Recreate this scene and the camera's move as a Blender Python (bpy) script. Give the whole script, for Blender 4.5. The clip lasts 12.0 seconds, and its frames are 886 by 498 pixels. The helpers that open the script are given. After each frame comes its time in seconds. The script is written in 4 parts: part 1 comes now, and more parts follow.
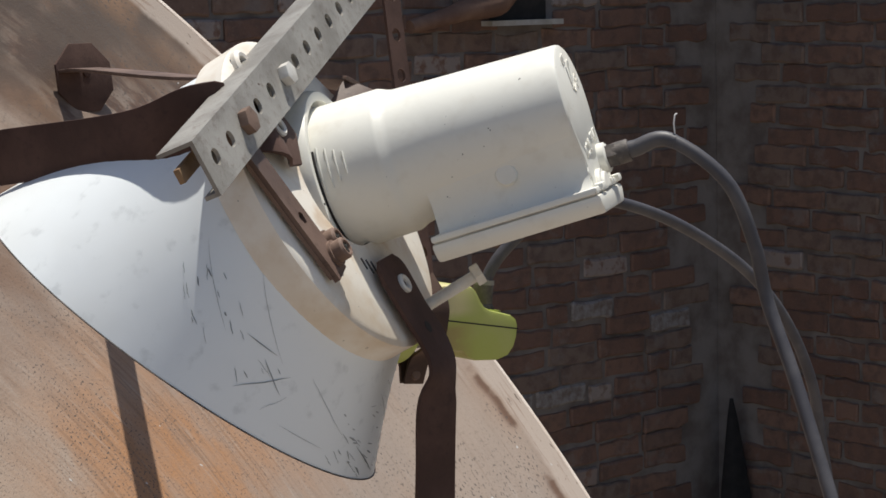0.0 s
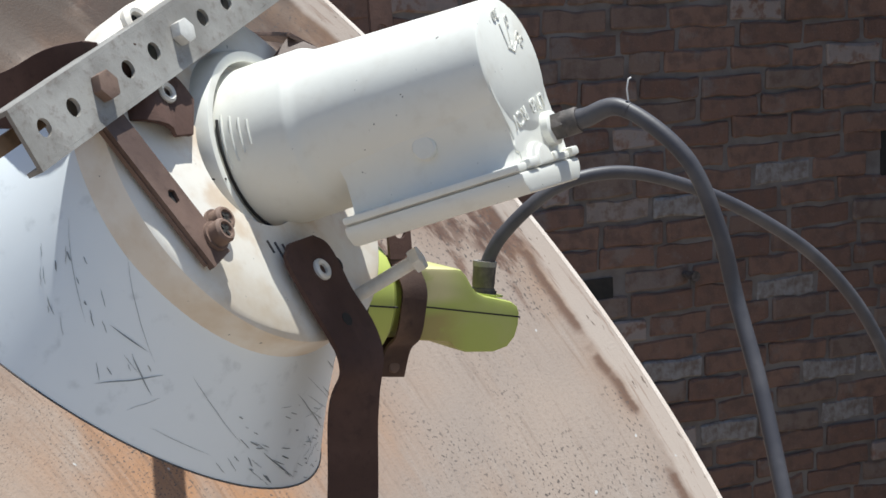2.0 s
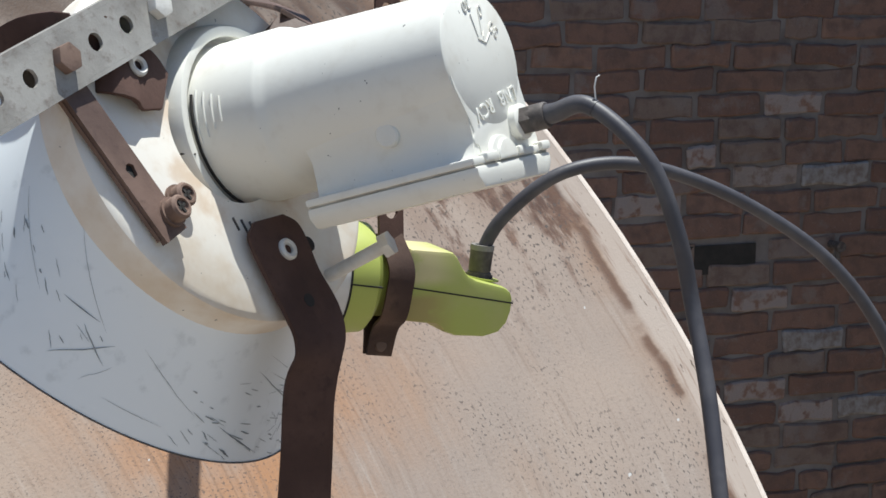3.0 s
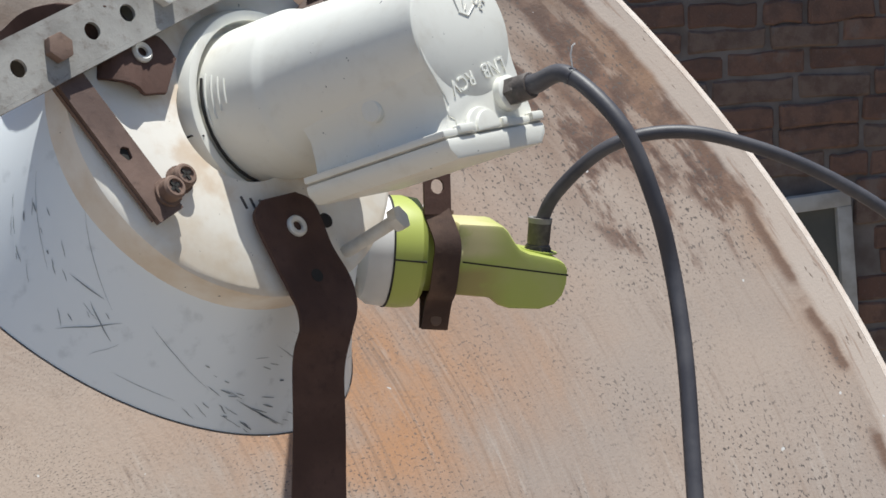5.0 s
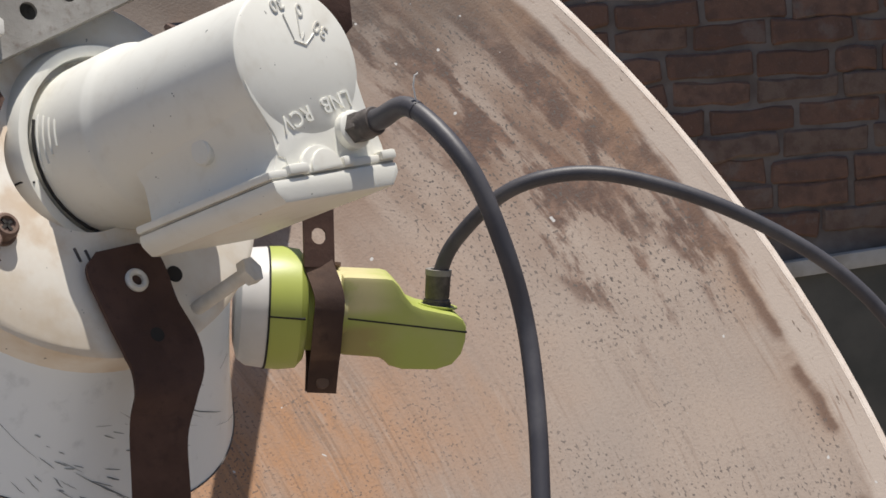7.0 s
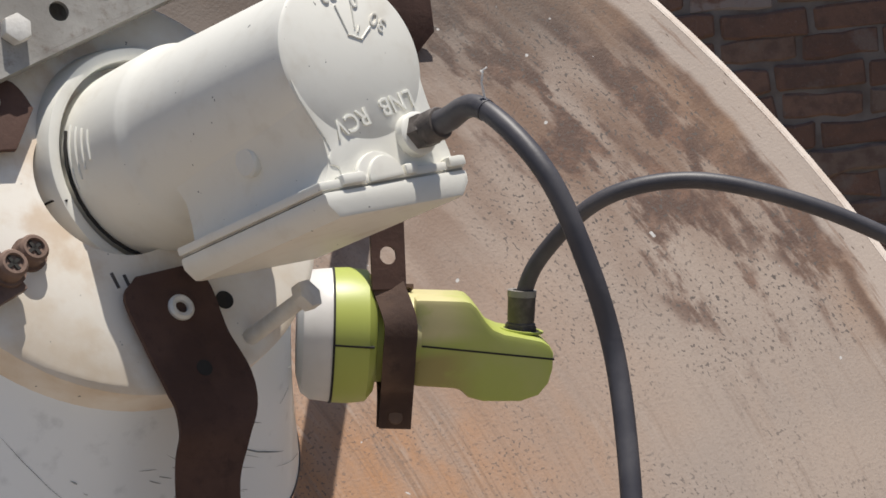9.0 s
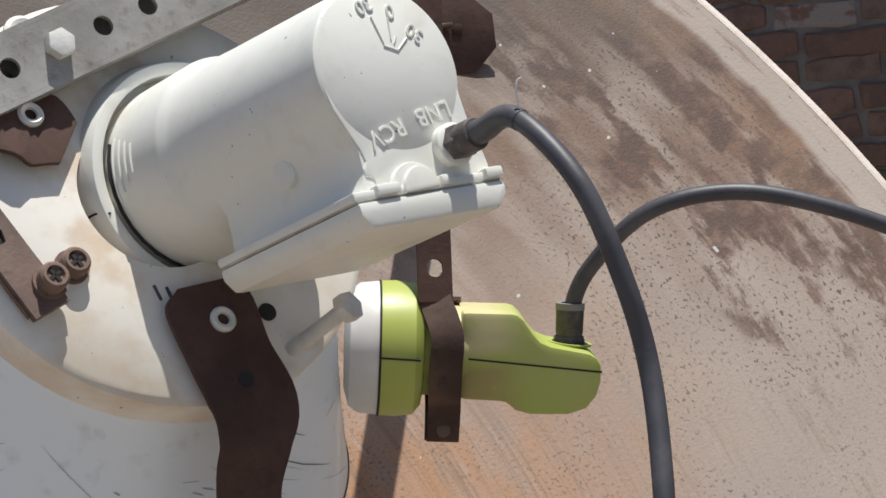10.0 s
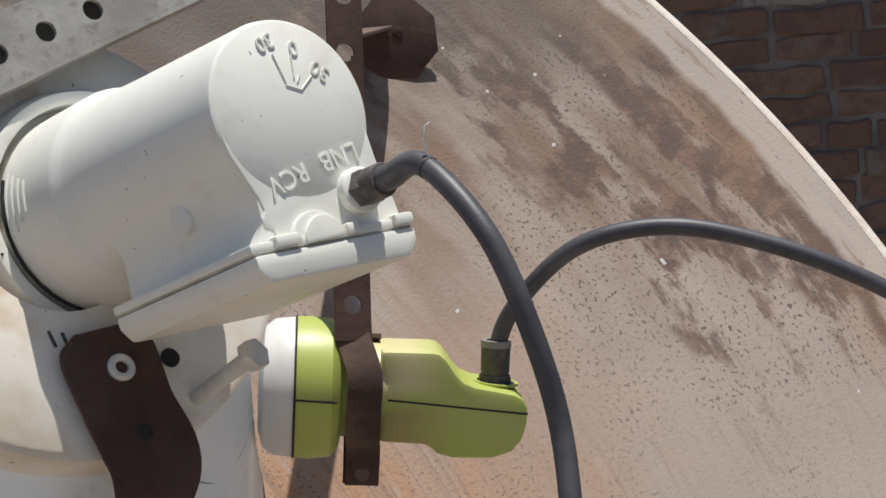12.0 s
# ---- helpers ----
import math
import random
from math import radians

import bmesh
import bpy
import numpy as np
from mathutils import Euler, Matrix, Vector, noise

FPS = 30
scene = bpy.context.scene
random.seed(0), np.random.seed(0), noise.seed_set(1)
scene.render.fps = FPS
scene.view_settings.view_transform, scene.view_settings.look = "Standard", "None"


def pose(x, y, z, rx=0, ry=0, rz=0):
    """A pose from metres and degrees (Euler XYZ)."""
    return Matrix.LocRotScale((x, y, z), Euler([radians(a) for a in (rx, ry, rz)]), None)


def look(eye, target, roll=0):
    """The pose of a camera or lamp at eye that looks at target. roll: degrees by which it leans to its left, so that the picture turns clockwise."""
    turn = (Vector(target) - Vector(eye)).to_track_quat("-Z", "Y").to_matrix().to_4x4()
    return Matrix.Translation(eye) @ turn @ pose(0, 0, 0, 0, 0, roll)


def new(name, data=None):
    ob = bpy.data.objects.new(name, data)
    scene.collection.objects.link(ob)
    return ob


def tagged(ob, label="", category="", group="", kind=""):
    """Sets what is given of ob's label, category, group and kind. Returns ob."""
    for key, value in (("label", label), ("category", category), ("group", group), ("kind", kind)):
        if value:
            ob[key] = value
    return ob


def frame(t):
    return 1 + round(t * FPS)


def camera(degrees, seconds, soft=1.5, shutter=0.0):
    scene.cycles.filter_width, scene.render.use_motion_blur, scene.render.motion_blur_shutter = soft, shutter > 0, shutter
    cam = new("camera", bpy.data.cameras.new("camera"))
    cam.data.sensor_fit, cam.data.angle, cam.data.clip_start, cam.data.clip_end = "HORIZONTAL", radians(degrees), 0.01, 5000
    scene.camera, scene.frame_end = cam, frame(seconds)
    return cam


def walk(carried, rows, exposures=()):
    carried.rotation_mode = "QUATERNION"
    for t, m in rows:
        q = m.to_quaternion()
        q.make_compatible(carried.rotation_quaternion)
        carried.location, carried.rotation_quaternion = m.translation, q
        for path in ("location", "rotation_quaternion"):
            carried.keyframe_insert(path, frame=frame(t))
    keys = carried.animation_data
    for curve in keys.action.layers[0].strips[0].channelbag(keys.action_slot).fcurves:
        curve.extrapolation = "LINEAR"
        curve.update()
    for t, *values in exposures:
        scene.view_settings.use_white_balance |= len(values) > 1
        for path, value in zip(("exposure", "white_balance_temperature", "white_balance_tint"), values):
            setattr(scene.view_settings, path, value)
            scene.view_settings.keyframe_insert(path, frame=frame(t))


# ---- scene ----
# camera and its walk
cam = camera(23, 12.0, soft=1.6)
PATH = [
    (0.0, -0.9626, 0.2688, 1.651, 83.216, 1.234, -39.966),
    (0.5, -0.8699, 0.2103, 1.6561, 82.854, 1.769, -36.499),
    (1.0, -0.773, 0.1916, 1.65, 82.767, 2.306, -33.243),
    (1.5, -0.7056, 0.2369, 1.6447, 82.462, 2.419, -31.603),
    (2.0, -0.6232, 0.2453, 1.6457, 81.99, 1.772, -28.869),
    (2.5, -0.5611, 0.2184, 1.6704, 80.977, -0.031, -25.997),
    (4.5, -0.3408, 0.159, 1.669, 79.977, 1.563, -15.681),
    (5.0, -0.2902, 0.1131, 1.6626, 80.208, 2.352, -12.841),
    (5.5, -0.231, 0.0377, 1.6534, 80.881, 2.842, -10.453),
    (6.0, -0.1625, -0.0279, 1.645, 81.633, 3.22, -8.835),
    (6.5, -0.1648, -0.018, 1.646, 81.892, 2.797, -10.473),
    (7.0, -0.1243, 0.2031, 1.6326, 81.911, 3.422, -9.55),
    (9.0, -0.0903, 0.3213, 1.6124, 82.703, 4.78, -6.767),
    (9.5, -0.0808, 0.3258, 1.6174, 82.593, 4.784, -5.707),
    (10.0, -0.0654, 0.3193, 1.6054, 83.489, 5.225, -4.284),
    (10.5, -0.0306, 0.3016, 1.5951, 84.234, 5.742, -3.548),
    (11.0, -0.0145, 0.3165, 1.6096, 83.607, 5.072, -4.242),
    (11.5, -0.0193, 0.3498, 1.6344, 82.463, 4.293, -4.367),
    (12.0, -0.0283, 0.375, 1.634, 82.394, 4.909, -4.798),
]
walk(cam, [(r[0], pose(*r[1:])) for r in PATH], exposures=[(0.0, 0.04, 6500, 8), (0.5, 0.18, 6300, 7), (1.5, 0.42, 6050, 5), (2.5, 0.39, 6000, 5), (4.5, 0.26, 6050, 6), (5.5, 0.20, 6200, 7), (6.5, 0.10, 6450, 10),
    (7.2, 0.06, 6500, 10), (9.5, 0.05, 6500, 10), (10.0, 0.12, 6250, 8), (10.4, 0.32, 5750, 5), (11.6, 0.34, 5700, 5), (11.8, 0.18, 5950, 6), (12.0, 0.03, 6300, 8)])

# world, sun
SUN = Vector((0.14, 0.08, 0.98)).normalized()
world = bpy.data.worlds.new("world")
world.use_nodes = True
scene.world = world
sky = world.node_tree.nodes.new("ShaderNodeTexSky")
sky.sky_type, sky.sun_disc = "NISHITA", False
sky.sun_elevation = math.asin(SUN.z)
sky.sun_rotation = math.atan2(SUN.x, SUN.y)
back = world.node_tree.nodes["Background"]
back.inputs["Strength"].default_value = 0.08
world.node_tree.links.new(sky.outputs[0], back.inputs["Color"])
sun = new("sun", bpy.data.lights.new("sun", "SUN"))
sun.data.energy, sun.data.angle, sun.data.color = 5.0, radians(0.6), (1.0, 0.95, 0.87)
sun.matrix_world = look(SUN * 20, (0, 0, 0))


# ---- materials
class Mat:
    """A node material with short ways to add nodes."""

    def __init__(self, name, rough=0.6, metal=0.0):
        self.m = bpy.data.materials.new(name)
        self.m.use_nodes = True
        self.t = self.m.node_tree
        self.b = self.t.nodes["Principled BSDF"]
        self.b.inputs["Roughness"].default_value = rough
        self.b.inputs["Metallic"].default_value = metal
        self.tc = self.t.nodes.new("ShaderNodeTexCoord").outputs["Object"]

    def link(self, a, b):
        self.t.links.new(a, b)

    def put(self, sock, v):
        if isinstance(v, (int, float, tuple)):
            sock.default_value = v
        else:
            self.link(v, sock)

    def math(self, op, a, b=0.0):
        n = self.t.nodes.new("ShaderNodeMath")
        n.operation = op
        self.put(n.inputs[0], a)
        self.put(n.inputs[1], b)
        return n.outputs[0]

    def comb(self, x, y, z):
        n = self.t.nodes.new("ShaderNodeCombineXYZ")
        for s, v in zip(n.inputs, (x, y, z)):
            self.put(s, v)
        return n.outputs[0]

    def sep(self, v):
        n = self.t.nodes.new("ShaderNodeSeparateXYZ")
        self.link(v, n.inputs[0])
        return n.outputs

    def noise(self, scale, detail=4.0, vec=None, rough=0.55):
        n = self.t.nodes.new("ShaderNodeTexNoise")
        n.inputs["Scale"].default_value = scale
        n.inputs["Detail"].default_value = detail
        n.inputs["Roughness"].default_value = rough
        self.link(vec if vec is not None else self.tc, n.inputs["Vector"])
        return n.outputs[0]

    def ramp(self, fac, lo, hi):
        n = self.t.nodes.new("ShaderNodeMapRange")
        n.interpolation_type = "SMOOTHSTEP"
        self.link(fac, n.inputs[0])
        n.inputs[1].default_value, n.inputs[2].default_value = lo, hi
        return n.outputs[0]

    def mix(self, fac, a, b):
        n = self.t.nodes.new("ShaderNodeMix")
        n.data_type = "RGBA"
        self.put(n.inputs["Factor"], fac)
        self.put(n.inputs["A"], a if not isinstance(a, tuple) else (*a[:3], 1))
        self.put(n.inputs["B"], b if not isinstance(b, tuple) else (*b[:3], 1))
        return n.outputs["Result"]

    def random(self):
        return self.t.nodes.new("ShaderNodeObjectInfo").outputs["Random"]

    def island(self):
        return self.t.nodes.new("ShaderNodeNewGeometry").outputs["Random Per Island"]

    def done(self, color, bump=None, strength=0.2, dist=0.002, rough=None):
        self.put(self.b.inputs["Base Color"], color if not isinstance(color, tuple) else (*color[:3], 1))
        if rough is not None:
            self.put(self.b.inputs["Roughness"], rough)
        if bump is not None:
            n = self.t.nodes.new("ShaderNodeBump")
            n.inputs["Strength"].default_value = strength
            n.inputs["Distance"].default_value = dist
            self.link(bump, n.inputs["Height"])
            self.link(n.outputs[0], self.b.inputs["Normal"])
        return self.m


def mat_paint(name, base, dirt, rough=0.45, amount=(0.55, 0.8), specks=True):
    k = Mat(name, rough)
    a = k.noise(18, 6)
    c = k.mix(k.ramp(a, *amount), base, dirt)
    b = k.noise(90, 5)
    c = k.mix(k.math("MULTIPLY", k.ramp(b, 0.5, 0.8), 0.25), c, dirt)
    if specks:
        s = k.noise(210, 2)
        c = k.mix(k.math("MULTIPLY", k.ramp(s, 0.745, 0.77), 0.8), c, (0.06, 0.055, 0.05))
    return k.done(c, b, 0.12, 0.001)


def mat_ring():
    """White enamel with rust run-off round the clamp."""
    k = Mat("stained_white_enamel", 0.5)
    a, b, s = k.noise(18, 6), k.noise(90, 5), k.noise(210, 2)
    c = k.mix(k.math("MULTIPLY", k.ramp(a, 0.45, 0.75), 0.8), (0.82, 0.775, 0.70), (0.64, 0.51, 0.36))
    c = k.mix(k.math("MULTIPLY", k.ramp(b, 0.5, 0.8), 0.25), c, (0.58, 0.44, 0.29))
    x, y, z = k.sep(k.tc)
    far = [k.math("POWER", k.math("ADD", v, -o), 2.0) for v, o in zip((x, y, z), (-0.1220, 1.3755, 1.5304))]
    dist = k.math("SQRT", k.math("ADD", far[0], k.math("ADD", far[1], far[2])))
    run = k.math("MULTIPLY", k.ramp(dist, 0.080, 0.066), k.ramp(k.noise(32, 5), 0.44, 0.62))
    c = k.mix(k.math("MULTIPLY", run, 0.45), c, (0.52, 0.33, 0.17))
    rim = k.math("MULTIPLY", k.ramp(dist, 0.103, 0.112), k.ramp(k.noise(40, 5), 0.46, 0.66))
    c = k.mix(k.math("MULTIPLY", rim, 0.18), c, (0.52, 0.36, 0.20))
    c = k.mix(k.math("MULTIPLY", k.ramp(s, 0.745, 0.77), 0.8), c, (0.06, 0.055, 0.05))
    return k.done(c, b, 0.12, 0.001)


def mat_green():
    """Lime-green plastic, bleached on top beside the strap and rust-stained under it."""
    k = Mat("lime_green_plastic", 0.42)
    x, y, z = k.sep(k.tc)
    a = k.noise(22, 6)
    c = k.mix(k.math("MULTIPLY", k.ramp(a, 0.5, 0.8), 0.7), (0.41, 0.46, 0.10), (0.46, 0.46, 0.17))
    n = k.noise(45, 5)
    pale = k.math("MULTIPLY", k.math("MULTIPLY", k.ramp(x, 0.053, 0.025), k.ramp(z, 1.416, 1.425)), k.math("MULTIPLY", k.ramp(x, -0.003, 0.005), k.ramp(n, 0.22, 0.46)))
    c = k.mix(k.math("MULTIPLY", pale, 0.9), c, (0.66, 0.58, 0.31))
    brown = k.math("MULTIPLY", k.math("MULTIPLY", k.ramp(x, 0.049, 0.023), k.ramp(z, 1.417, 1.410)), k.math("MULTIPLY", k.ramp(x, -0.011, 0.001), k.ramp(n, 0.26, 0.50)))
    c = k.mix(k.math("MULTIPLY", brown, 0.8), c, (0.36, 0.27, 0.10))
    return k.done(c, k.noise(120, 3), 0.06, 0.0006)


def mat_rust(name, base, light, dark, rough=0.75):
    k = Mat(name, rough, 0.0)
    a = k.noise(25, 6)
    b = k.noise(160, 5, rough=0.7)
    c = k.mix(k.ramp(a, 0.35, 0.7), base, light)
    c = k.mix(k.math("MULTIPLY", k.ramp(b, 0.5, 0.75), 0.6), c, dark)
    return k.done(c, b, 0.35, 0.0012)


ORANGE = (0.41, 0.03)


def mat_dish():
    k = Mat("weathered_dish_paint", 0.62)
    x, y, z = (k.math("MULTIPLY", v, 0.9) for v in k.sep(k.tc))
    r = k.math("SQRT", k.math("ADD", k.math("MULTIPLY", x, x), k.math("MULTIPLY", y, y)))
    ang = k.math("ARCTAN2", y, x)

    def polar(kr, ka, off):
        return k.comb(k.math("MULTIPLY", r, kr), k.math("MULTIPLY", ang, ka), off)

    big = k.noise(3.0, 6)
    mid = k.noise(1.0, 6, polar(34.0, 3.0, 0.0))
    fine = k.noise(1.0, 5, polar(230.0, 9.0, 3.0))
    grain = k.noise(420, 3)
    c = k.mix(k.ramp(big, 0.35, 0.65), (0.366, 0.286, 0.231), (0.300, 0.242, 0.204))
    c = k.mix(k.math("MULTIPLY", k.ramp(mid, 0.50, 0.70), k.math("MULTIPLY", k.ramp(big, 0.42, 0.60), 0.28)), c, (0.336, 0.195, 0.108))
    # orange run-off below the feed, soft with thin drawn-out lines
    px, py = k.math("ADD", x, -ORANGE[0]), k.math("ADD", y, -ORANGE[1])
    far = k.math("SQRT", k.math("ADD", k.math("MULTIPLY", px, px), k.math("MULTIPLY", py, py)))
    zone = k.ramp(k.math("ADD", far, k.math("MULTIPLY", big, 0.30)), 0.37, 0.18)
    cloud = k.noise(1.0, 5, polar(16.0, 3.0, 11.0))
    lines = k.noise(1.0, 4, polar(240.0, 1.8, 15.0))
    c = k.mix(k.math("MULTIPLY", k.math("MULTIPLY", zone, k.ramp(cloud, 0.32, 0.58)), 0.95), c, (0.39, 0.19, 0.080))
    c = k.mix(k.math("MULTIPLY", k.math("MULTIPLY", zone, k.ramp(lines, 0.50, 0.62)), 0.6), c, (0.222, 0.128, 0.074))
    # thin drawn-out lines in patches
    patch = k.ramp(k.noise(1.0, 4, polar(22.0, 1.5, 41.0)), 0.46, 0.64)
    c = k.mix(k.math("MULTIPLY", k.ramp(fine, 0.53, 0.68), k.math("ADD", 0.12, k.math("MULTIPLY", patch, 0.42))), c, (0.181, 0.121, 0.087))
    c = k.mix(k.math("MULTIPLY", k.ramp(fine, 0.46, 0.32), k.math("ADD", 0.08, k.math("MULTIPLY", patch, 0.30))), c, (0.430, 0.370, 0.323))
    c = k.mix(k.math("MULTIPLY", k.ramp(grain, 0.5, 0.7), 0.3), c, (0.222, 0.168, 0.134))
    # soft rust blotches drawn out beside the rim, thick towards the top
    blot = k.noise(1.0, 6, polar(38.0, 8.5, 5.0), rough=0.6)
    top = k.math("MULTIPLY", k.ramp(r, 0.54, 0.74), k.ramp(y, -0.06, 0.26))
    tan = k.math("MULTIPLY", k.ramp(k.math("ADD", y, k.math("MULTIPLY", k.noise(8, 4), 0.30)), 0.19, 0.45), k.ramp(k.noise(1.0, 5, polar(24.0, 4.0, 31.0)), 0.34, 0.62))
    c = k.mix(k.math("MULTIPLY", tan, 0.95), c, (0.180, 0.102, 0.062))
    rust = k.ramp(k.math("ADD", blot, k.math("MULTIPLY", top, 0.14)), 0.56, 0.66)
    swathe = k.ramp(k.noise(1.0, 3, polar(17.0, 2.2, 51.0)), 0.40, 0.54)
    rust = k.math("MULTIPLY", k.math("MULTIPLY", rust, swathe), k.ramp(top, 0.10, 0.50))
    c = k.mix(k.math("MULTIPLY", rust, 0.8), c, (0.160, 0.076, 0.043))
    c = k.mix(k.math("MULTIPLY", k.math("MULTIPLY", rust, k.ramp(k.noise(55, 5), 0.34, 0.54)), 0.9), c, (0.084, 0.042, 0.027))
    grime = k.math("MULTIPLY", k.math("MULTIPLY", k.ramp(y, 0.27, 0.43), k.ramp(k.noise(14, 5), 0.22, 0.55)), 0.9)
    c = k.mix(grime, c, (0.077, 0.054, 0.040))
    # worn pale band at the rim with a broken rust line inside it
    worn = k.noise(1.0, 5, polar(130.0, 9.0, 21.0), rough=0.65)
    rr = k.math("ADD", r, k.math("MULTIPLY", k.math("ADD", k.noise(1.0, 4, polar(2.0, 16.0, 61.0)), -0.5), 0.022))
    halo = k.math("MULTIPLY", k.math("MULTIPLY", k.ramp(rr, 0.745, 0.782), k.ramp(y, -0.25, 0.20)), k.ramp(k.noise(1.0, 3, polar(6.0, 7.0, 71.0)), 0.36, 0.56))
    c = k.mix(k.math("MULTIPLY", halo, 0.65), c, (0.309, 0.181, 0.104))
    edge = k.math("MULTIPLY", k.ramp(rr, 0.775, 0.785), k.ramp(rr, 0.792, 0.788))
    c = k.mix(k.math("MULTIPLY", k.ramp(rr, 0.789, 0.797), 0.85), c, (0.44, 0.365, 0.31))
    gaps = k.ramp(k.noise(1.0, 4, polar(8.0, 13.0, 81.0)), 0.50, 0.60)
    c = k.mix(k.math("MULTIPLY", k.math("MULTIPLY", edge, gaps), 0.92), c, (0.128, 0.067, 0.040))
    c = k.mix(k.math("MULTIPLY", k.ramp(worn, 0.54, 0.66), k.math("MULTIPLY", k.ramp(r, 0.785, 0.795), 0.85)), c, (0.25, 0.165, 0.12))
    nick = k.noise(1.0, 2, polar(240.0, 60.0, 91.0))
    c = k.mix(k.math("MULTIPLY", k.ramp(nick, 0.66, 0.70), k.ramp(r, 0.795, 0.80)), c, (0.148, 0.108, 0.081))
    # dark grit, drawn out along the rings, and small pale chips
    grit = k.noise(1.0, 1.5, polar(380.0, 170.0, 1.0))
    thick = k.noise(9, 3)
    c = k.mix(k.math("MULTIPLY", k.math("MULTIPLY", k.ramp(grit, 0.58, 0.66), k.ramp(thick, 0.32, 0.62)), k.ramp(r, 0.795, 0.780)), c, (0.091, 0.071, 0.060))
    chip = k.noise(95, 1.0)
    c = k.mix(k.ramp(chip, 0.785, 0.80), c, (0.524, 0.504, 0.484))
    return k.done(c, k.math("ADD", k.math("MULTIPLY", fine, 0.5), grain), 0.3, 0.001)


def mat_skirt():
    k = Mat("scratched_white_plastic", 0.36)
    a = k.noise(9, 6)
    c = k.mix(k.ramp(a, 0.45, 0.75), (0.85, 0.89, 0.915), (0.79, 0.83, 0.86))
    d = k.noise(70, 5)
    c = k.mix(k.math("MULTIPLY", k.ramp(d, 0.58, 0.75), 0.30), c, (0.40, 0.43, 0.45))
    e = k.noise(5, 4)
    c = k.mix(k.math("MULTIPLY", k.ramp(e, 0.55, 0.75), 0.2), c, (0.52, 0.50, 0.45))
    return k.done(c, a, 0.05, 0.002)


def mat_brick(random_kind):
    k = Mat("brick_" + random_kind, 0.92)
    rnd = k.random() if random_kind == "piece" else k.island()
    pos = k.comb(*[k.math("ADD", v, k.math("MULTIPLY", rnd, 31.0)) for v in k.sep(k.tc)])
    a = k.noise(28, 6, pos)
    b = k.noise(150, 5, pos, rough=0.7)
    c = k.mix(rnd, (0.160, 0.091, 0.070), (0.234, 0.142, 0.108))
    c = k.mix(k.ramp(k.math("FRACT", k.math("MULTIPLY", rnd, 7.3)), 0.7, 0.95), c, (0.200, 0.149, 0.124))
    c = k.mix(k.math("MULTIPLY", k.ramp(a, 0.42, 0.66), 0.75), c, (0.124, 0.082, 0.069))
    c = k.mix(k.math("MULTIPLY", k.ramp(b, 0.55, 0.75), 0.6), c, (0.269, 0.207, 0.176))
    lime = k.math("MULTIPLY", k.ramp(k.math("FRACT", k.math("MULTIPLY", rnd, 13.7)), 0.965, 0.98), k.ramp(a, 0.36, 0.52))
    c = k.mix(k.math("MULTIPLY", lime, 0.7), c, (0.369, 0.327, 0.311))
    smear = k.noise(9, 5, pos, rough=0.65)
    c = k.mix(k.math("MULTIPLY", k.ramp(smear, 0.55, 0.68), 0.6), c, (0.219, 0.188, 0.176))
    return k.done(c, b, 0.8, 0.004)


def mat_plain(name, base, other, scale=12, rough=0.8, metal=0.0, bump=0.3):
    k = Mat(name, rough, metal)
    a = k.noise(scale, 6)
    b = k.noise(scale * 8, 4)
    c = k.mix(k.ramp(a, 0.35, 0.7), base, other)
    return k.done(c, b, bump, 0.001)


M_DISH = mat_dish()
M_LIP = mat_rust("dish_lip_paint", (0.74, 0.655, 0.58), (0.64, 0.54, 0.46), (0.46, 0.34, 0.26), 0.6)
M_SKIRT = mat_skirt()
M_CREAM = mat_paint("cream_enamel", (0.80, 0.785, 0.72), (0.60, 0.55, 0.46))
M_RING = mat_ring()
M_RUST = mat_rust("brown_rusty_steel", (0.058, 0.027, 0.019), (0.090, 0.046, 0.034), (0.038, 0.018, 0.013), 0.82)
M_RUST_RED = mat_rust("red_rusty_steel", (0.088, 0.052, 0.040), (0.165, 0.105, 0.082), (0.055, 0.030, 0.024), 0.6)
M_STRAP = mat_rust("patchy_rusty_steel", (0.052, 0.027, 0.020), (0.125, 0.072, 0.048), (0.034, 0.018, 0.014), 0.8)
M_ORANGE = mat_rust("orange_rusty_steel", (0.21, 0.125, 0.065), (0.30, 0.19, 0.10), (0.10, 0.055, 0.03), 0.7)
M_GALV = mat_rust("galvanised_steel", (0.22, 0.205, 0.185), (0.35, 0.335, 0.31), (0.11, 0.068, 0.048), 0.55)
M_ZINC = mat_plain("dull_zinc", (0.74, 0.72, 0.68), (0.58, 0.55, 0.50), 60, 0.45, 0.1)
M_BROWNBOLT = mat_rust("rusty_bolt", (0.135, 0.085, 0.062), (0.20, 0.13, 0.10), (0.07, 0.04, 0.03))
M_GREEN = mat_green()
M_CAP = mat_plain("white_cap_plastic", (0.74, 0.72, 0.70), (0.64, 0.62, 0.60), 20, 0.4, 0, 0.05)
M_CABLE = mat_plain("dark_grey_cable", (0.052, 0.049, 0.058), (0.090, 0.085, 0.092), 40, 0.5, 0, 0.1)
M_PLUG = mat_plain("weathered_plug_metal", (0.060, 0.050, 0.047), (0.135, 0.115, 0.105), 120, 0.65, 0.0)
M_SCRATCH = mat_plain("scratch_dirt", (0.17, 0.19, 0.21), (0.38, 0.41, 0.43), 30, 0.8)
M_GRIME = mat_plain("grey_grime", (0.36, 0.34, 0.30), (0.55, 0.52, 0.46), 60, 0.85)
